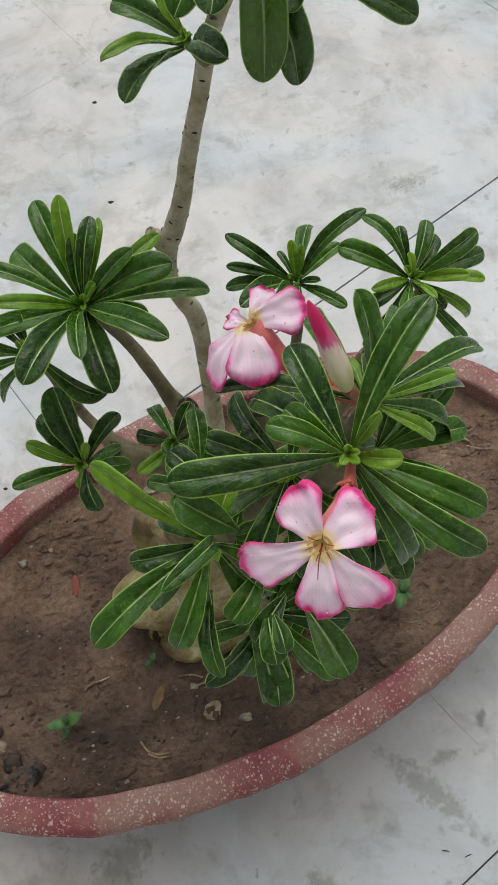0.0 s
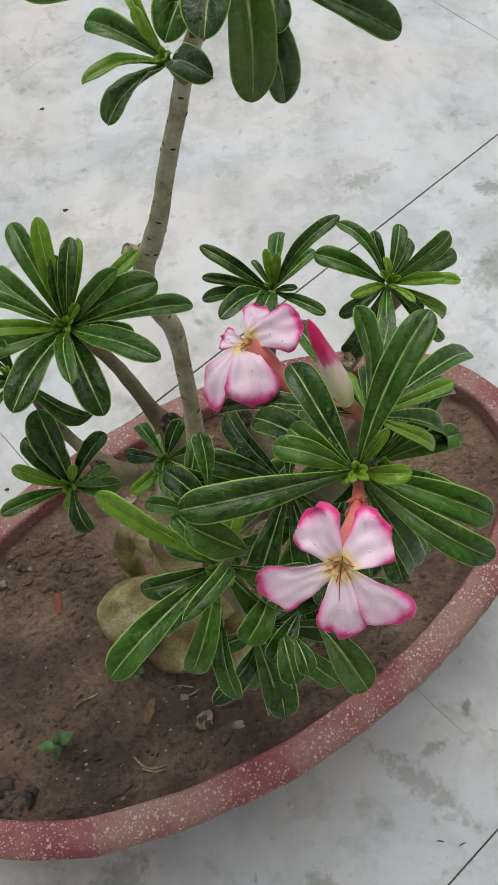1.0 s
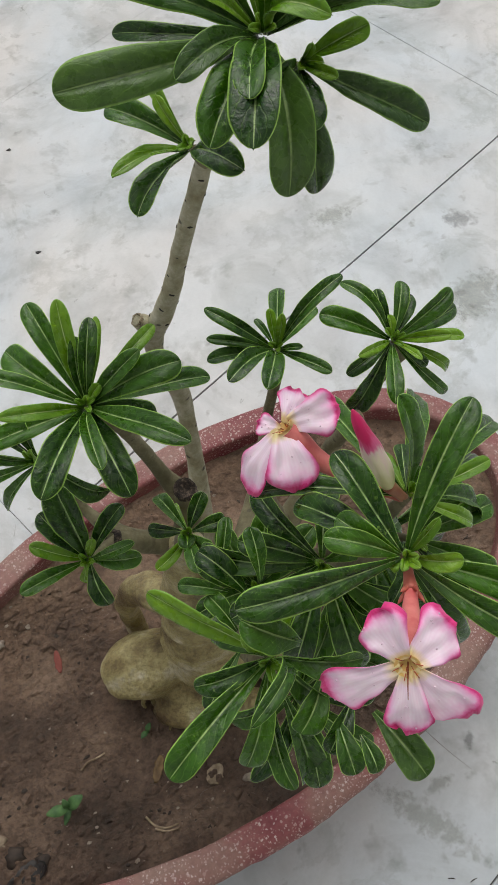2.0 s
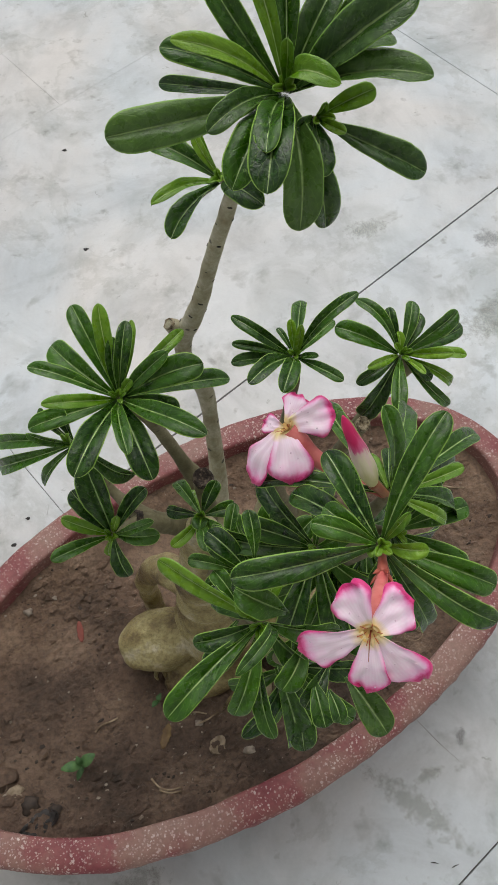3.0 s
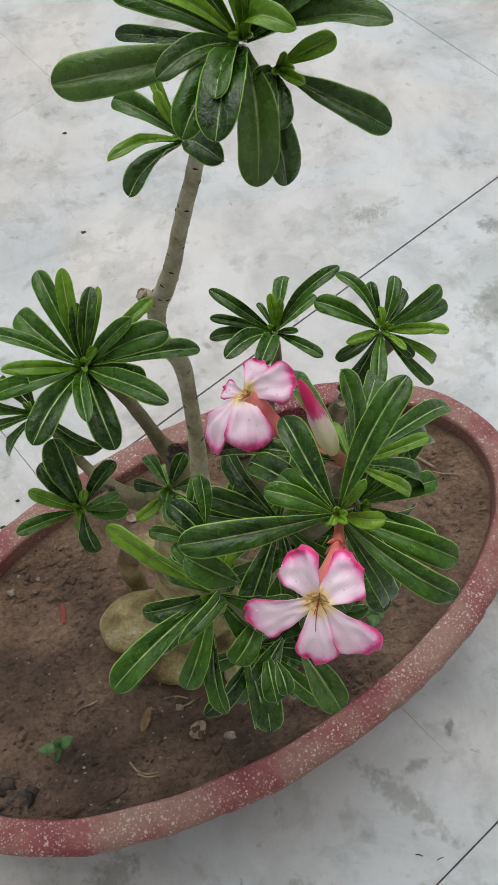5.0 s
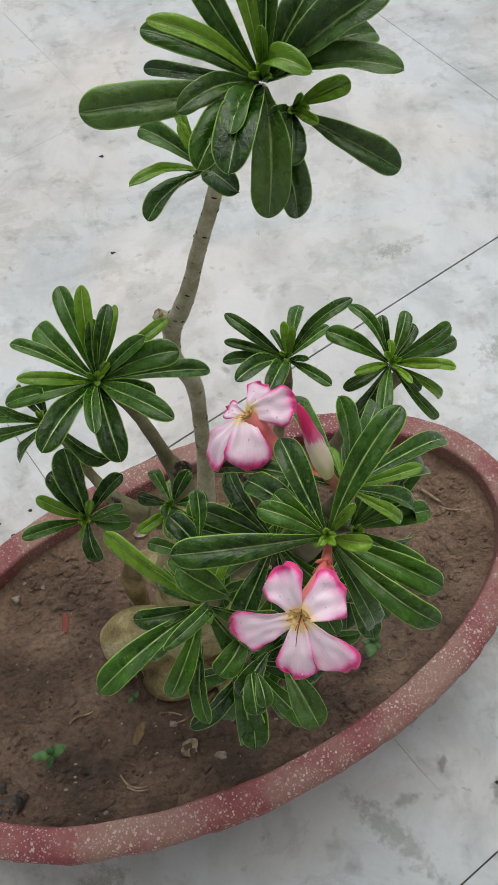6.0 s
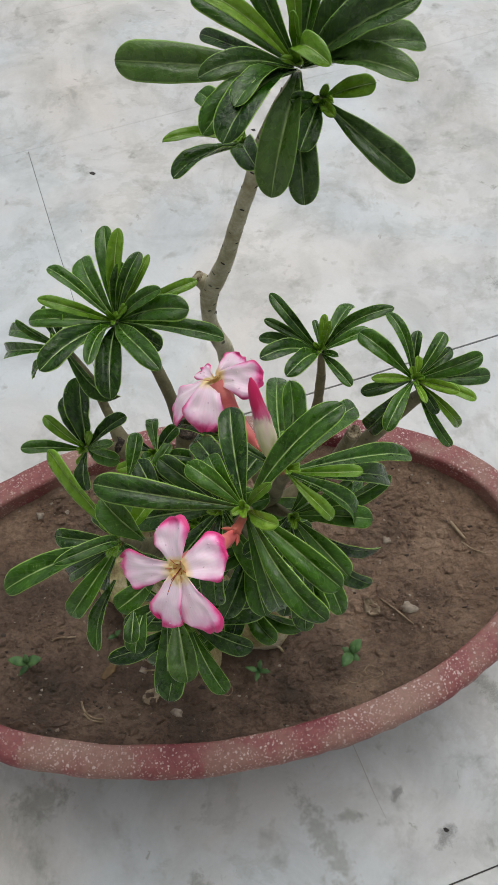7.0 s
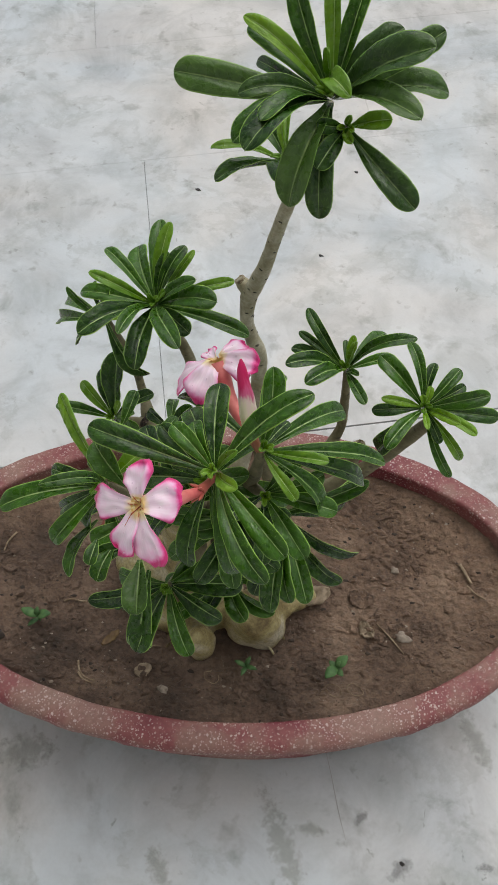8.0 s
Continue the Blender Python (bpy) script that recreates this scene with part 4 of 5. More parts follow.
# ---- flowers ----
def petal_material():
    m, n, l, b = material("pink petal", 0.5)
    uv = n.new("ShaderNodeUVMap")
    sep = n.new("ShaderNodeSeparateXYZ")
    l.new(uv.outputs[0], sep.inputs[0])
    u, v = sep.outputs[0], sep.outputs[1]
    co = object_coords(n)
    away = math_node(n, l, "MULTIPLY", math_node(n, l, "ABSOLUTE", math_node(n, l, "SUBTRACT", v, 0.5)), 2.0)
    ragged = math_node(n, l, "MULTIPLY", math_node(n, l, "SUBTRACT", noise_tex(n, l, co, 190, 4, 0.6), 0.5), 0.5)
    tipward = math_node(n, l, "POWER", u, 6.5)
    sideward = math_node(n, l, "MULTIPLY", math_node(n, l, "POWER", away, 4.5), math_node(n, l, "MULTIPLY", u, 1.05))
    amount = math_node(n, l, "ADD", math_node(n, l, "MAXIMUM", tipward, sideward), math_node(n, l, "MULTIPLY", ragged, u))
    r = ramp(n, [(0.03, (1.0, 0.80, 0.92)), (0.24, (0.97, 0.58, 0.80)), (0.42, (0.90, 0.20, 0.50)), (0.6, (0.72, 0.012, 0.20))])
    l.new(amount, r.inputs[0])
    y = ramp(n, [(0.06, (1, 1, 1)), (0.2, (0, 0, 0))])
    l.new(math_node(n, l, "ADD", u, math_node(n, l, "MULTIPLY", ragged, 0.3)), y.inputs[0])
    col = mix(n, l, y.outputs[0], r.outputs[0], (0.90, 0.72, 0.34))
    vein = node(n, "ShaderNodeTexWave", Scale=4.0, Distortion=3.0)
    vein.bands_direction = "Y"
    l.new(uv.outputs[0], vein.inputs["Vector"])
    col = mix(n, l, math_node(n, l, "MULTIPLY", vein.outputs["Fac"], 0.09), col, (0.72, 0.30, 0.52))
    l.new(col, b.inputs["Base Color"])
    b.inputs["Subsurface Weight"].default_value = 0.15
    b.inputs["Subsurface Radius"].default_value = (0.004, 0.002, 0.003)
    b.inputs["Sheen Weight"].default_value = 0.2
    bump(n, l, b, noise_tex(n, l, co, 260, 3), 0.2, 0.0008)
    return m


def tube_material(name, c0, c1):
    m, n, l, b = material(name, 0.45)
    co = object_coords(n)
    r = ramp(n, [(0.3, c0), (0.7, c1)])
    l.new(noise_tex(n, l, co, 110, 3), r.inputs[0])
    l.new(r.outputs[0], b.inputs["Base Color"])
    bump(n, l, b, noise_tex(n, l, co, 300, 3), 0.2, 0.0006)
    return m


PETAL = petal_material()
TUBE = tube_material("salmon flower tube", (0.66, 0.13, 0.13), (0.80, 0.26, 0.23))
CALYX = tube_material("red calyx", (0.40, 0.07, 0.05), (0.52, 0.16, 0.11))
THROAT = tube_material("yellow throat", (0.78, 0.46, 0.10), (0.92, 0.70, 0.30))
DARKLINE = material("dark filament", 0.6, (0.06, 0.03, 0.05))[0]
STREAK = material("crimson nectar line", 0.5, (0.5, 0.10, 0.04))[0]
PINKSTALK = tube_material("pinkish stalk", (0.34, 0.10, 0.06), (0.44, 0.2, 0.1))


def make_petal(parent, base, tip, face, width, curl, seed, lean=0.0):
    """A broad petal with a ruffled margin; face is the way its upper side looks."""
    base, tip = local(plant, base), local(plant, tip)
    d = tip - base
    length = d.length
    d.normalize()
    up = (face - d * face.dot(d)).normalized()
    side = d.cross(up)
    NU, NV = 16, 14
    bm = bmesh.new()
    uvl = bm.loops.layers.uv.new("UVMap")
    grid = []
    for i in range(NU + 1):
        u = i / NU
        row = []
        for j in range(NV + 1):
            v = j / NV * 2 - 1
            w = (0.3 + 0.7 * min(1.0, u / 0.7) ** 1.0) * math.sqrt(max(0.0, 1 - max(0.0, (u - 0.68) / 0.36) ** 2.6))
            reach = length * (u - (0.10 + 0.14 * lean * v) * abs(v) ** 1.6 * u * u)
            hw = width / 2 * w
            ruffle = 0.0024 * noise.noise(Vector((u * 3, v * 2.2, seed))) * (0.3 + abs(v) + u)
            edge = 0.0009 * noise.noise(Vector((v * 9, seed, u * 5))) * u * u
            arch = curl * length * (math.sin(u * math.pi * 0.9) * 0.35 - 0.5 * u ** 3)
            cup = 0.10 * hw * v * v - 0.22 * hw * max(0, abs(v) - 0.7) * u * 2
            p = base + d * (reach + edge) + side * (hw * v * (1 + 0.06 * noise.noise(Vector((u * 4, v, seed + 5))))) + up * (arch + cup + ruffle)
            row.append(bm.verts.new(p))
        grid.append(row)
    back = [[bm.verts.new(vv.co - up * 0.0005) for vv in row] for row in grid]

    def quad(vs, uvs):
        f = bm.faces.new(vs)
        for lp, q in zip(f.loops, uvs):
            lp[uvl].uv = q

    for i in range(NU):
        for j in range(NV):
            uv = ((i / NU, j / NV), (i / NU, (j + 1) / NV), ((i + 1) / NU, (j + 1) / NV), ((i + 1) / NU, j / NV))
            quad((grid[i][j], grid[i][j + 1], grid[i + 1][j + 1], grid[i + 1][j]), uv)
            quad((back[i][j], back[i + 1][j], back[i + 1][j + 1], back[i][j + 1]), (uv[0], uv[3], uv[2], uv[1]))
        for j in (0, NV):
            uv = ((i / NU, j / NV), ((i + 1) / NU, j / NV))
            quad((grid[i][j], grid[i + 1][j], back[i + 1][j], back[i][j]), (uv[0], uv[1], uv[1], uv[0]))
    for j in range(NV):
        quad((grid[NU][j], grid[NU][j + 1], back[NU][j + 1], back[NU][j]), ((1, j / NV), (1, (j + 1) / NV), (1, (j + 1) / NV), (1, j / NV)))
    bmesh.ops.recalc_face_normals(bm, faces=bm.faces)
    return part("petal", bm, PETAL, parent)


def make_flower(c, tips, widths, back, base, calyx_end, seed, leans=(-0.8, 0.8, 0.8, 0, -0.4), curl=0.25, faces=None):
    """A five-petalled trumpet: c is the mouth's centre, back and base lie along its tube."""
    c, back = Vector(c), Vector(back)
    face = (c - back).normalized()
    pts = [(*local(plant, p), r) for p, r in ((base, 0.0032), (base.lerp(back, 0.35), 0.0040), (back, 0.0060), (c.lerp(back, 0.5), 0.0068), (c.lerp(back, 0.22), 0.0062), (c.lerp(back, 0.1), 0.0058))]
    flower = part("flower", tube(bmesh.new(), pts, 6, 20, 0.04, seed, caps=False), TUBE, plant, "pink star-shaped flower with crimson edges and salmon tube")
    # funnel of the throat
    bm = bmesh.new()
    q = face.to_track_quat("Z", "Y").to_matrix()
    rings = []
    for r, z in ((0.0060, -0.0004), (0.0050, -0.0008), (0.0038, -0.0018), (0.0026, -0.0034), (0.0010, -0.0052)):
        rings.append([bm.verts.new(local(plant, c) + q @ Vector((r * math.cos(t), r * math.sin(t), z))) for t in [2 * math.pi * k / 20 for k in range(20)]])
    for a, b2 in zip(rings, rings[1:]):
        for k in range(20):
            bm.faces.new((a[k], a[(k + 1) % 20], b2[(k + 1) % 20], b2[k]))
    bm.faces.new(rings[-1])
    part("throat", bm, THROAT, flower, "yellow throat")
    for k in range(6):
        t = 2 * math.pi * (k + 0.5) / 6
        w = q @ Vector((math.cos(t), math.sin(t), 0))
        bm = tube(bmesh.new(), [(*(local(plant, c) + w * r + face * z), 0.00024) for r, z in ((0.0070, 0.0010), (0.0040, -0.0008), (0.0022, -0.0030))], 2, 5)
        part("nectar_line", bm, STREAK, flower)
    for i, (tip, w) in enumerate(zip(tips, widths)):
        tip = Vector(tip)
        away = (tip - c) - face * (tip - c).dot(face)
        make_petal(flower, c + away.normalized() * 0.0032 - face * 0.0012, tip, Vector(faces[i]).normalized() if faces else face, w, curl, seed + i * 3.7, leans[i])
    for k in range(0 if faces else 4):
        wob = Vector((noise.noise(Vector((k, seed, 1))), noise.noise(Vector((k, seed, 5))), noise.noise(Vector((k, seed, 9))))) * 0.004
        a = local(plant, c) - face * 0.004
        down = (Vector(tips[3]) - c).normalized()
        bm = tube(bmesh.new(), [(*(a + wob * 0.2), 0.0004), (*(a + face * 0.006 + down * 0.006 + wob), 0.0003), (*(a + face * 0.008 + down * 0.014 + wob * 2.2), 0.0002)], 4, 5)
        part("filament", bm, DARKLINE if k == 1 else STREAK, flower)
    base, calyx_end = Vector(base), Vector(calyx_end)
    cal = part("calyx", tube(bmesh.new(), [(*local(plant, p), r) for p, r in ((calyx_end, 0.0026), (calyx_end.lerp(base, 0.5), 0.0028), (base, 0.0042))], 4, 10), CALYX, flower, "red stalk and calyx")
    axis = (back - base).normalized()
    q = axis.to_track_quat("Z", "Y").to_matrix()
    for k in range(5):
        t = 2 * math.pi * k / 5
        w = q @ Vector((math.cos(t), math.sin(t), 0))
        p = local(plant, base)
        bm = tube(bmesh.new(), [(*(p + w * 0.0028), 0.0016), (*(p + w * 0.005 + axis * 0.003), 0.0013), (*(p + w * 0.0072 + axis * 0.007), 0.0002)], 3, 6)
        part("sepal", bm, CALYX, cal)
    return flower


F1 = Vector((0.044, 0.311, 0.793))
make_flower(F1, [(0.031, 0.334, 0.806), (0.068, 0.328, 0.798), (0.070, 0.288, 0.773), (0.043, 0.285, 0.766), (0.006, 0.308, 0.773)], (0.0255, 0.0285, 0.026, 0.023, 0.024),
            (0.0525, 0.332, 0.774), Vector((0.060, 0.354, 0.760)), Vector((0.062, 0.371, 0.757)), 1.0, curl=0.16)
F2 = Vector((0.010, 0.455, 0.763))
make_flower(F2, [(0.043, 0.459, 0.768), (0.023, 0.481, 0.761), (-0.004, 0.463, 0.757), (-0.0165, 0.430, 0.736), (0.013, 0.420, 0.750)], (0.027, 0.020, 0.014, 0.022, 0.031),
            (0.027, 0.442, 0.745), Vector((0.054, 0.4255, 0.733)), Vector((0.0715, 0.414, 0.737)), 21.0, curl=0.32, leans=(0.5, 0, 0, 0.5, 0.4),
            faces=((0.05, -0.4, 0.9), (0.25, 0.1, 0.95), (-0.45, -0.2, 0.85), (-0.72, -0.4, 0.56), (0.1, -0.68, 0.72)))

# the bud: cream below, flushing through pink to a crimson furled tip
bud_base, bud_tip = Vector((0.063, 0.417, 0.750)), Vector((0.044, 0.4376, 0.798))


def bud_material():
    m, n, l, b = material("bud skin", 0.45)
    co = object_coords(n)
    axis = bud_tip - bud_base
    along = n.new("ShaderNodeVectorMath")
    along.operation = "DOT_PRODUCT"
    l.new(co, along.inputs[0])
    along.inputs[1].default_value = axis / axis.length_squared
    streaky = n.new("ShaderNodeMapping")
    streaky.vector_type = "TEXTURE"
    streaky.inputs["Rotation"].default_value = axis.to_track_quat("Z", "Y").to_euler()
    streaky.inputs["Scale"].default_value = (1.0, 1.0, 7.0)
    l.new(co, streaky.inputs["Vector"])
    start = local(plant, bud_base).dot(axis) / axis.length_squared
    f = math_node(n, l, "ADD", math_node(n, l, "SUBTRACT", along.outputs["Value"], start), math_node(n, l, "MULTIPLY", math_node(n, l, "SUBTRACT", noise_tex(n, l, streaky.outputs[0], 210, 3), 0.5), 0.75))
    r = ramp(n, [(0.1, (0.74, 0.70, 0.34)), (0.34, (0.95, 0.86, 0.62)), (0.5, (0.95, 0.74, 0.68)), (0.58, (0.80, 0.16, 0.34)), (0.74, (0.62, 0.012, 0.12))])
    l.new(f, r.inputs[0])
    l.new(r.outputs[0], b.inputs["Base Color"])
    bump(n, l, b, noise_tex(n, l, streaky.outputs[0], 300, 3), 0.3, 0.001)
    return m


BUD = bud_material()
bud = part("bud", tube(bmesh.new(), [(*local(plant, bud_base.lerp(bud_tip, f)), r) for f, r in ((0, 0.0036), (0.12, 0.0056), (0.27, 0.0066), (0.42, 0.0062), (0.58, 0.0050), (0.68, 0.0042))], 6, 18, 0.06, 2), BUD, plant, "furled flower bud, cream with crimson tip")
part("furled_tip", tube(bmesh.new(), [(*local(plant, bud_base.lerp(bud_tip, f)), r) for f, r in ((0.4, 0.0056), (0.54, 0.0056), (0.68, 0.0048), (0.82, 0.0040), (0.95, 0.0027), (1.05, 0.0007))], 6, 18, 0.3, 4), BUD, bud, "crimson furled tip")
part("stalk", tube(bmesh.new(), [(*local(plant, p), r) for p, r in (((0.0725, 0.4135, 0.738), 0.0028), (bud_base.lerp(Vector((0.0725, 0.4135, 0.738)), 0.5), 0.0032), (bud_base, 0.0042))], 4, 10), PINKSTALK, bud)

# rain drops on the petals
DROP = material("rain drop", 0.06, (0.86, 0.62, 0.76))[0]
rng = random.Random(9)
for flower in [o for o in plant.children if o.name.startswith("flower")]:
    bm = bmesh.new()
    for petal in [o for o in flower.children if o.name.startswith("petal")]:
        mesh = petal.data
        for k in range(5):
            i, j = rng.randint(5, 15), rng.randint(2, 12)
            v = mesh.vertices[i * 15 + j]
            r = rng.uniform(0.0003, 0.0007)
            res = bmesh.ops.create_icosphere(bm, subdivisions=2, radius=r)
            for w in res["verts"]:
                w.co = w.co * 0.8 + v.co
    part("dew", bm, DROP, flower, "clear rain drops")["kind"] = "stuff"

# ---- small things on the soil ----
def paint(name, c0, c1, rough=0.8, scale=90):
    m, n, l, b = material(name, rough)
    r = ramp(n, [(0.35, c0), (0.65, c1)])
    l.new(noise_tex(n, l, object_coords(n), scale, 4), r.inputs[0])
    l.new(r.outputs[0], b.inputs["Base Color"])
    return m


GRIT = paint("pale grit", (0.2, 0.16, 0.12), (0.4, 0.35, 0.29))
BEIGE = paint("dry beige husk", (0.16, 0.12, 0.075), (0.34, 0.27, 0.19))
REDCHIP = paint("red brick chip", (0.17, 0.04, 0.03), (0.24, 0.07, 0.05))
BLACK = paint("blackish dirt", (0.012, 0.011, 0.011), (0.055, 0.05, 0.047), 0.7)
STRAW = paint("dry straw", (0.16, 0.11, 0.065), (0.38, 0.3, 0.2))
SEEDLING = paint("seedling leaf", (0.035, 0.10, 0.025), (0.09, 0.19, 0.055), 0.6)
YELLOWLEAF = paint("withered leaf", (0.11, 0.065, 0.03), (0.2, 0.13, 0.05), 0.7)
CRUMB = SOIL
HUMUS = paint("dark humus", (0.022, 0.015, 0.011), (0.06, 0.042, 0.03))


def stone(bm, c, r, seed, sub=1):
    res = bmesh.ops.create_icosphere(bm, subdivisions=sub, radius=1.0)
    turn = Euler((seed * 1.7, seed * 2.3, seed * 3.1)).to_matrix()
    for v in res["verts"]:
        k = 1 + 0.75 * noise.noise(v.co * 1.3 + Vector((seed, seed * 0.7, 1)))
        q = turn @ v.co
        v.co = Vector(c) + Vector((q.x * r[0], q.y * r[1], q.z * r[2])) * k


def pebble(x, y, size, mat, label, flat=0.6, category="pebble", name="pebble", turn=0.0, long=1.3, group=""):
    z = on_soil(x, y)
    bm = bmesh.new()
    stone(bm, (0, 0, 0), (size * 0.5 * long, size * 0.5, size * 0.5 * flat), x * 40 + y * 17, 2)
    ob = tagged(part(name, bm, mat), label, category, group)
    ob.location, ob.rotation_euler = (x, y, z + size * 0.12 * flat), (0, 0, turn)
    return ob


def flake(x, y, length, width, mat, label, turn, name, category, seed=0.0, lift=0.3, group=""):
    """A thin, curled, ragged flake (chip, husk or dry leaf)."""
    bm = bmesh.new()
    top, bot = [], []
    nx, ny = 13, 8
    for i in range(nx):
        a, b = [], []
        for j in range(ny):
            u, v = i / (nx - 1) * 2 - 1, j / (ny - 1) * 2 - 1
            w = math.sqrt(max(0.05, 1 - abs(u) ** 2.2)) * (1 + 0.4 * noise.noise(Vector((u * 3.5, seed, v * 0.8))))
            z = lift * width * (0.7 * u * u + 1.1 * noise.noise(Vector((u * 2.6, v * 2.2, seed))) + 0.4 * noise.noise(Vector((u * 7, v * 6, seed)))) + 0.002
            p = Vector((u * length / 2, v * width / 2 * w, z))
            a.append(bm.verts.new(p))
            b.append(bm.verts.new(p - Vector((0, 0, 0.0012))))
        top.append(a)
        bot.append(b)
    for i in range(nx - 1):
        for j in range(ny - 1):
            bm.faces.new((top[i][j], top[i + 1][j], top[i + 1][j + 1], top[i][j + 1]))
            bm.faces.new((bot[i][j], bot[i][j + 1], bot[i + 1][j + 1], bot[i + 1][j]))
        for j in (0, ny - 1):
            bm.faces.new((top[i][j], bot[i][j], bot[i + 1][j], top[i + 1][j]))
    for i in (0, nx - 1):
        for j in range(ny - 1):
            bm.faces.new((top[i][j], top[i][j + 1], bot[i][j + 1], bot[i][j]))
    bmesh.ops.recalc_face_normals(bm, faces=bm.faces)
    ob = tagged(part(name, bm, mat), label, category, group)
    ob.location, ob.rotation_euler = (x, y, on_soil(x, y)), (0, 0, turn)
    return ob


def twig(pts, r, mat, label, name="twig", category="twig", group="", up=0.0015):
    rows = [(x, y, on_soil(x, y) + r * 0.5 + up * (1 + math.sin(7 * i)), r * (1 - 0.35 * i / len(pts))) for i, (x, y) in enumerate(pts)]
    return tagged(part(name, tube(bmesh.new(), rows, 5, 7, 0.2, r * 900), mat), label, category, group)


def seedling(x, y, leaves, height, label):
    """A small self-sown plant: (way, elevation, length, width, height share) rows in degrees and cm."""
    z = on_soil(x, y)
    root = thing("seedling", label, "seedling", (x, y, z), "seedlings in the soil")
    part("stalk", tube(bmesh.new(), [(0, 0, -0.004, 0.0011), (0.001, 0, height * 0.5, 0.001), (0.001, 0.001, height, 0.0008)], 4, 7), SEEDLING, root)
    for az, el, ln, wd, at in leaves:
        ln, wd = ln * 0.85, wd * 0.82
        bm = bmesh.new()
        d = Vector((math.cos(radians(az)) * math.cos(radians(el)), math.sin(radians(az)) * math.cos(radians(el)), math.sin(radians(el))))
        side = d.cross(Vector((0, 0, 1))).normalized()
        up = side.cross(d)
        rows = []
        for i in range(7):
            u = i / 6
            hw = wd / 200 * math.sin(math.pi * min(0.97, 0.06 + u * 0.94)) ** 0.7
            c = Vector((0, 0, height * at)) + d * (u * ln / 100) + up * (0.12 * ln / 100 * math.sin(u * math.pi))
            rows.append([bm.verts.new(c + side * hw * v + up * (0.18 * hw * abs(v) + t)) for t in (0, -0.0006) for v in (-1, 0, 1)])
        for a, b in zip(rows, rows[1:]):
            for k in (0, 1):
                bm.faces.new((a[k], a[k + 1], b[k + 1], b[k]))
                bm.faces.new((a[k + 3], b[k + 3], b[k + 4], a[k + 4]))
            for k in (0, 2):
                bm.faces.new((a[k], b[k], b[k + 3], a[k + 3]))
        for r in (rows[0], rows[-1]):
            bm.faces.new((r[0], r[1], r[4], r[3]))
            bm.faces.new((r[1], r[2], r[5], r[4]))
        bmesh.ops.recalc_face_normals(bm, faces=bm.faces)
        part("leaf", bm, SEEDLING, root)
    return root


seedling(-0.240, 0.331, ((30, 25, 2.6, 1.7, 1.0), (190, 15, 2.8, 1.5, 1.0), (115, 45, 1.6, 1.0, 1.0), (250, 5, 2.0, 0.9, 0.5)), 0.018, "green two-leaved seedling growing in bare soil")
seedling(0.143, 0.470, ((70, 25, 2.4, 1.7, 1.0), (255, 10, 2.5, 1.7, 1.0), (160, 20, 1.6, 1.1, 0.7), (-20, 20, 1.6, 1.1, 0.7), (80, 50, 1.2, 0.8, 1.0)), 0.03, "dark green upright seedling with paired rounded leaves")
seedling(0.04, 0.4154, ((10, 20, 1.9, 0.8, 1.0), (95, 25, 1.7, 0.8, 1.0), (185, 15, 2.0, 0.8, 1.0), (275, 15, 1.7, 0.8, 1.0), (50, 60, 1.0, 0.5, 1.0)), 0.014, "small star-shaped green seedling beside the caudex")
seedling(-0.150, 0.401, ((60, 25, 1.2, 0.8, 1.0), (230, 20, 1.2, 0.8, 1.0)), 0.01, "tiny green seedling beside the caudex")

flake(-0.078, 0.3465, 0.024, 0.017, BEIGE, "pale beige husk flake lying on soil", 0.9, "husk_flake", "debris", 1.0, 0.16)
flake(0.152, 0.544, 0.026, 0.018, BEIGE, "curled pale husk flake lying on soil", -0.5, "husk_flake", "debris", 2.0, 0.4)
flake(-0.2513, 0.496, 0.028, 0.008, REDCHIP, "narrow red brick chip stuck in soil", 1.75, "brick_chip", "debris", 3.0, 0.1)
flake(0.116, 0.533, 0.045, 0.022, REDCHIP, "reddish flat brick chip half buried in soil", 1.1, "brick_chip", "debris", 6.0, 0.02).location.z -= 0.0025
flake(-0.141, 0.36, 0.03, 0.011, YELLOWLEAF, "withered yellow-brown leaf lying on soil", 1.3, "dead_leaf", "debris", 4.0, 0.25)
# dark clod of soil and bits, shaped as a crumpled flake
flake(-0.285, 0.270, 0.046, 0.024, BLACK, "dark clod of soil and bits half buried against the rim", 0.5, "plastic_scrap", "debris", 5.0, 0.55).location.z -= 0.003
pebble(-0.270, 0.284, 0.014, HUMUS, "dark humus clod beside the larger dark clod", 0.7, "clod", "soil_clod")
pebble(-0.300, 0.290, 0.018, HUMUS, "dark humus clod beside the larger dark clod", 0.6, "clod", "soil_clod")
flake(0.066, 0.545, 0.052, 0.028, BEIGE, "pale papery husk peeling off the root", 0.7, "husk_flake", "debris", 12.0, 0.35).location.z += 0.012
flake(-0.163, 0.623, 0.022, 0.012, GRIT, "small pale stone flake lying on soil", 0.3, "stone_flake", "debris", 8.0)
flake(0.125, 0.581, 0.035, 0.026, CRUMB, "flat brown soil clod", 0.4, "soil_clod", "debris", 9.0, 0.2)

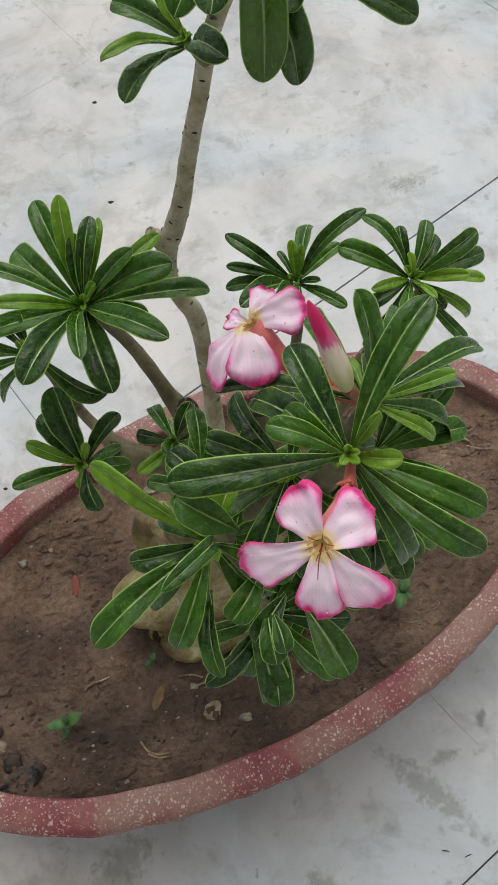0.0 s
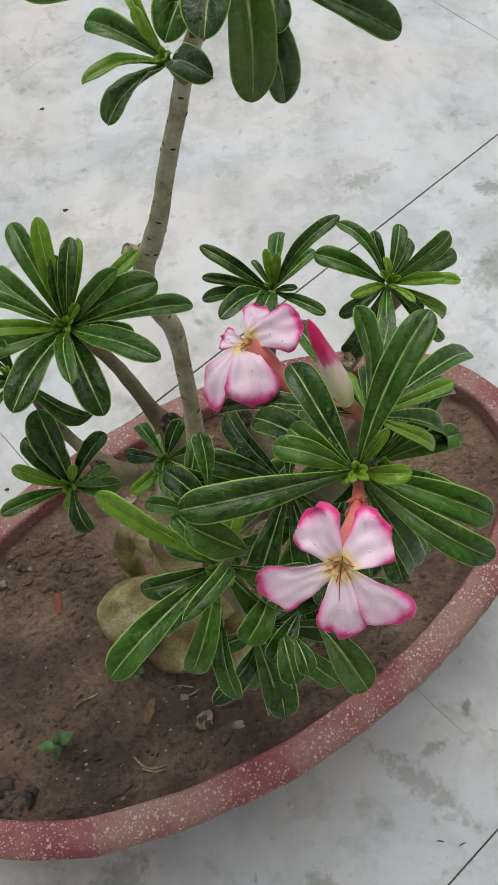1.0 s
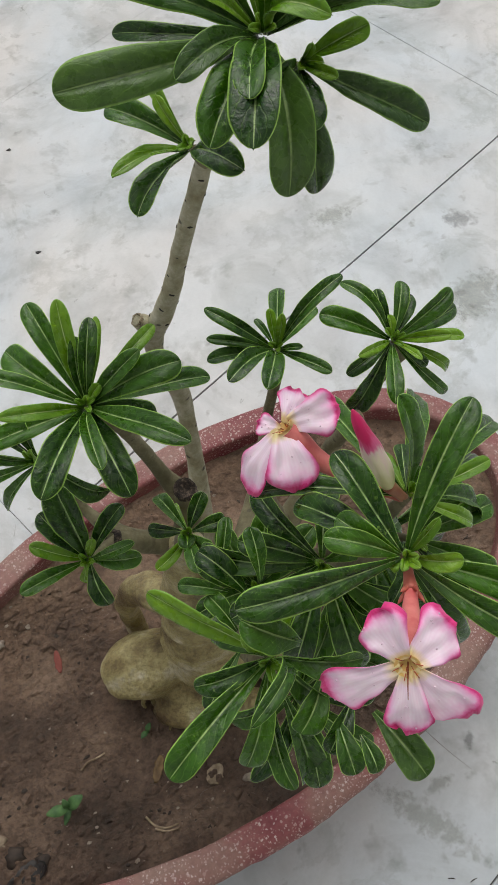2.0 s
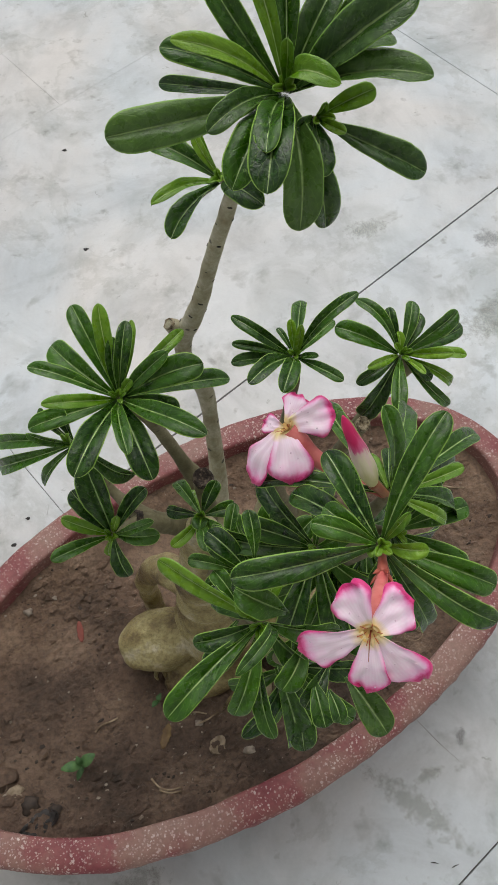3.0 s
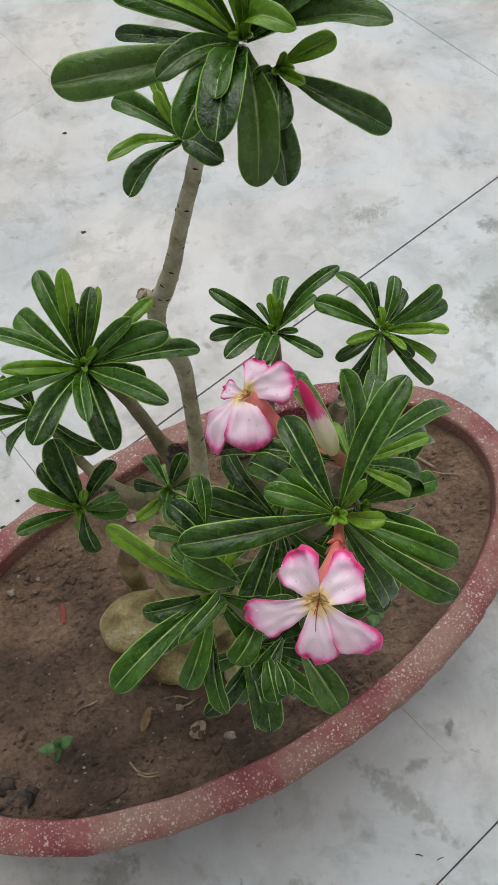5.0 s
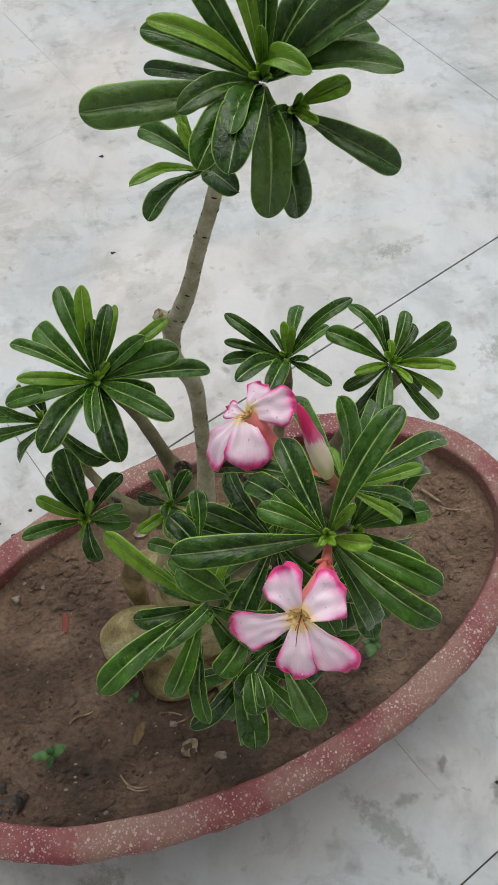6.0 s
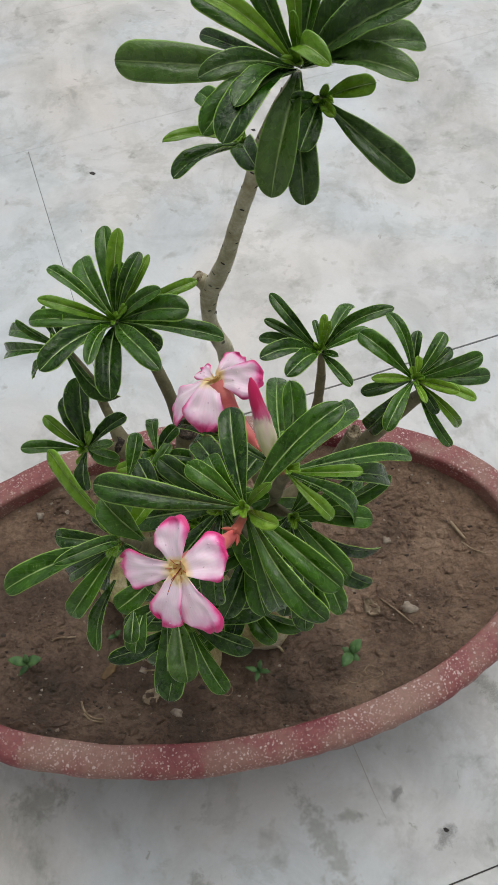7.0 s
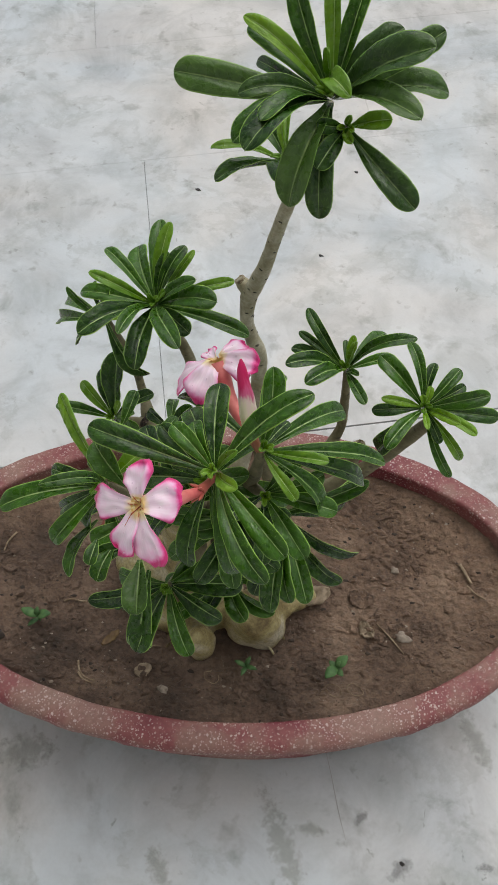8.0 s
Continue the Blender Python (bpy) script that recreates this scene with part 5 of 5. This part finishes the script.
pebble(-0.318, 0.523, 0.009, GRIT, "small whitish pebble on soil", 0.8)
pebble(-0.287, 0.542, 0.006, GRIT, "tiny whitish pebble on soil")
pebble(0.199, 0.559, 0.015, GRIT, "pale grey pebble on soil", 0.6)
pebble(0.147, 0.642, 0.009, GRIT, "small pale pebble on soil")
pebble(-0.039, 0.337, 0.011, GRIT, "grey pebble beside the caudex")
pebble(-0.1, 0.373, 0.008, GRIT, "small grey-brown pebble on soil")
pebble(-0.336, 0.32, 0.026, CRUMB, "rounded brown soil clod", 0.5, "clod", "soil_clod")
pebble(-0.318, 0.305, 0.016, BEIGE, "tan lump of dry soil", 0.5, "clod", "soil_clod")

twig([(-0.158, 0.312), (-0.148, 0.302), (-0.135, 0.298), (-0.122, 0.301)], 0.0014, STRAW, "pale curved dry twig on soil")
twig([(-0.148, 0.299), (-0.136, 0.295), (-0.122, 0.296)], 0.0012, STRAW, "thin pale dry twig on soil")
twig([(0.160, 0.559), (0.185, 0.550), (0.209, 0.538)], 0.0011, STRAW, "thin straight dry twig on soil")
twig([(0.222, 0.692), (0.234, 0.683), (0.247, 0.672)], 0.0024, STRAW, "short pale dry stick on soil")
twig([(0.243, 0.668), (0.258, 0.660), (0.272, 0.657)], 0.0015, STRAW, "thin dry stick on soil")
twig([(-0.228, 0.370), (-0.220, 0.377), (-0.208, 0.381), (-0.2, 0.385)], 0.0014, STRAW, "small pale forked dry twig on soil")
twig([(-0.351, 0.418), (-0.352, 0.40), (-0.348, 0.386)], 0.0014, STRAW, "short dry straw on soil")
twig([(-0.118, 0.384), (-0.104, 0.386), (-0.09, 0.383)], 0.0013, STRAW, "thin dry straw beside the caudex")
twig([(-0.1, 0.372), (-0.088, 0.377), (-0.076, 0.385)], 0.0013, STRAW, "thin dry straw beside the caudex")
for k, (x, y) in enumerate(((0.152, 0.448), (0.175, 0.462), (0.006, 0.384))):
    pts = [(x + 0.011 * math.cos(t * 1.1 + k) * (1 + 0.2 * math.sin(3 * t)), y + 0.008 * math.sin(t * 1.1 + k)) for t in range(7)]
    twig(pts, 0.0007, STRAW, "curled pale fine rootlet on soil", "rootlet", "rootlet", "rootlets on the soil", 0.002)

# crumbs and grit, uncountable
rng = random.Random(11)
ball = bmesh.new()
bmesh.ops.create_icosphere(ball, subdivisions=1, radius=1.0)
BALL_V = [v.co.copy() for v in ball.verts]
BALL_F = [[v.index for v in f.verts] for f in ball.faces]
ball.free()
for name, mat, count, lo, hi, label in (("soil_crumbs", SOIL, 5200, 0.0010, 0.0072, "brown soil crumbs and small clods"), ("soil_grit", GRIT, 420, 0.0007, 0.0024, "pale grit scattered in the soil"), ("dark_crumbs", HUMUS, 500, 0.0008, 0.0032, "dark humus crumbs scattered in the soil")):
    verts, faces = [], []
    done = 0
    while done < count:
        a, f = rng.uniform(0, 2 * math.pi), math.sqrt(rng.random()) * 0.97
        p, _ = oval(RIM_A * f, RIM_B * f, a)
        if noise.noise(Vector((p.x * 9, p.y * 9, 3))) < rng.uniform(-0.5, 0.35):
            continue
        r = lo + (hi - lo) * rng.random() ** 4
        turn = Euler((rng.uniform(0, 6), rng.uniform(0, 6), rng.uniform(0, 6))).to_matrix()
        sx, sz, seed = rng.uniform(0.8, 1.7), rng.uniform(0.4, 0.75), rng.uniform(0, 50)
        first = len(verts)
        for v in BALL_V:
            k = 1 + 0.8 * noise.noise(v * 1.3 + Vector((seed, seed * 0.7, 1)))
            q = turn @ v
            verts.append((p.x + q.x * r * sx * k, p.y + q.y * r * k, soil_height(p.x, p.y) - r * 0.1 + q.z * r * sz * k))
        faces += [[first + i for i in fc] for fc in BALL_F]
        done += 1
    mesh = bpy.data.meshes.new(name)
    mesh.from_pydata(verts, [], faces)
    mesh.materials.append(mat)
    ob = tagged(new(name, mesh), label, "soil", kind="stuff")
    ob.location, ob.rotation_euler = POT_AT, (0, 0, POT_TURN)

# specks of dirt on the marble
for x, y, s in ((-0.365, 1.563, 0.008), (-0.648, 1.338, 0.011), (-0.3104, 1.291, 0.008), (0.325, 0.339, 0.006), (-0.353, 0.692, 0.009), (-0.402, 0.690, 0.007), (-0.383, 0.735, 0.006), (-0.43, 0.71, 0.005)):
    bm = bmesh.new()
    stone(bm, (0, 0, 0), (s * 0.6, s * 0.4, 0.0012), x * 31 + y * 7, 2)
    ob = tagged(part("dirt_speck", bm, BLACK), "dark speck of dirt on the marble floor", "dirt speck", "specks on the floor")
    ob.location = (x, y, 0.0006)


# two bits of dark straw on the marble
for x, y, turn in ((0.1905, 0.2057, -0.2), (0.217, 0.2007, 0.35)):
    bm = tube(bmesh.new(), [(-0.0048, 0, 0.0009, 0.0004), (0, 0.0006, 0.0012, 0.0006), (0.0048, 0, 0.0009, 0.0003)], 3, 6)
    ob = tagged(part("straw_bit", bm, HUMUS), "dark bit of straw on the marble floor", "straw", "straw on the floor")
    ob.location, ob.rotation_euler = (x, y, 0.0), (0, 0, turn)


# old water stains and a scratch on the marble
def stain_material(name, color, amount):
    m, n, l, b = material(name, 0.7, color)
    uv = n.new("ShaderNodeUVMap")
    far = n.new("ShaderNodeVectorMath")
    far.operation = "LENGTH"
    l.new(uv.outputs[0], far.inputs[0])
    co = object_coords(n)
    edge = math_node(n, l, "ADD", far.outputs["Value"], math_node(n, l, "MULTIPLY", math_node(n, l, "SUBTRACT", noise_tex(n, l, co, 70, 5, 0.65), 0.5), 2.4))
    r = ramp(n, [(0.35, (1, 1, 1)), (0.85, (0, 0, 0))])
    l.new(edge, r.inputs[0])
    cut = math_node(n, l, "MULTIPLY", r.outputs[0], math_node(n, l, "LESS_THAN", far.outputs["Value"], 0.98))
    l.new(math_node(n, l, "MULTIPLY", cut, amount), b.inputs["Alpha"])
    return m


OLIVE_STAIN = stain_material("olive water stain", (0.36, 0.365, 0.30), 0.32)
GREY_STAIN = stain_material("dark grey stain", (0.25, 0.25, 0.245), 0.4)
for x, y, a, c, turn, mat in ((0.178, 0.274, 0.075, 0.018, -41, OLIVE_STAIN), (0.327, 0.333, 0.02, 0.012, 55, GREY_STAIN), (0.423, 0.391, 0.012, 0.006, 20, GREY_STAIN), (0.346, 0.539, 0.05, 0.014, -42, OLIVE_STAIN), (0.046, 0.165, 0.034, 0.014, -40, OLIVE_STAIN),
                              (0.253, 0.361, 0.012, 0.007, 60, GREY_STAIN), (0.199, 0.313, 0.018, 0.01, 10, OLIVE_STAIN), (-0.205, 0.195, 0.045, 0.024, 30, OLIVE_STAIN), (0.462, 1.252, 0.032, 0.02, -20, GREY_STAIN), (0.442, 1.074, 0.075, 0.04, 30, OLIVE_STAIN), (0.235, 1.296, 0.04, 0.02, 10, OLIVE_STAIN)):
    bm = bmesh.new()
    uvl = bm.loops.layers.uv.new("UVMap")
    ring = [(math.cos(2 * math.pi * k / 32), math.sin(2 * math.pi * k / 32)) for k in range(32)]
    f = bm.faces.new([bm.verts.new((p * a * 1.3, q * c * 1.3, 0)) for p, q in ring])
    for lp, q in zip(f.loops, ring):
        lp[uvl].uv = q
    ob = part("stain", bm, mat, floor)
    ob.location, ob.rotation_euler = (x, y, 0.0007), (0, 0, radians(turn))
SCRATCH = material("grey scratch", 0.8, (0.42, 0.42, 0.41))[0]
part("scratch", tube(bmesh.new(), [(0.160, 0.425, 0.0, 0.0005), (0.19, 0.391, 0.0, 0.0006), (0.222, 0.353, 0.0, 0.0007), (0.247, 0.326, 0.0, 0.0003)], 4, 6), SCRATCH, floor)
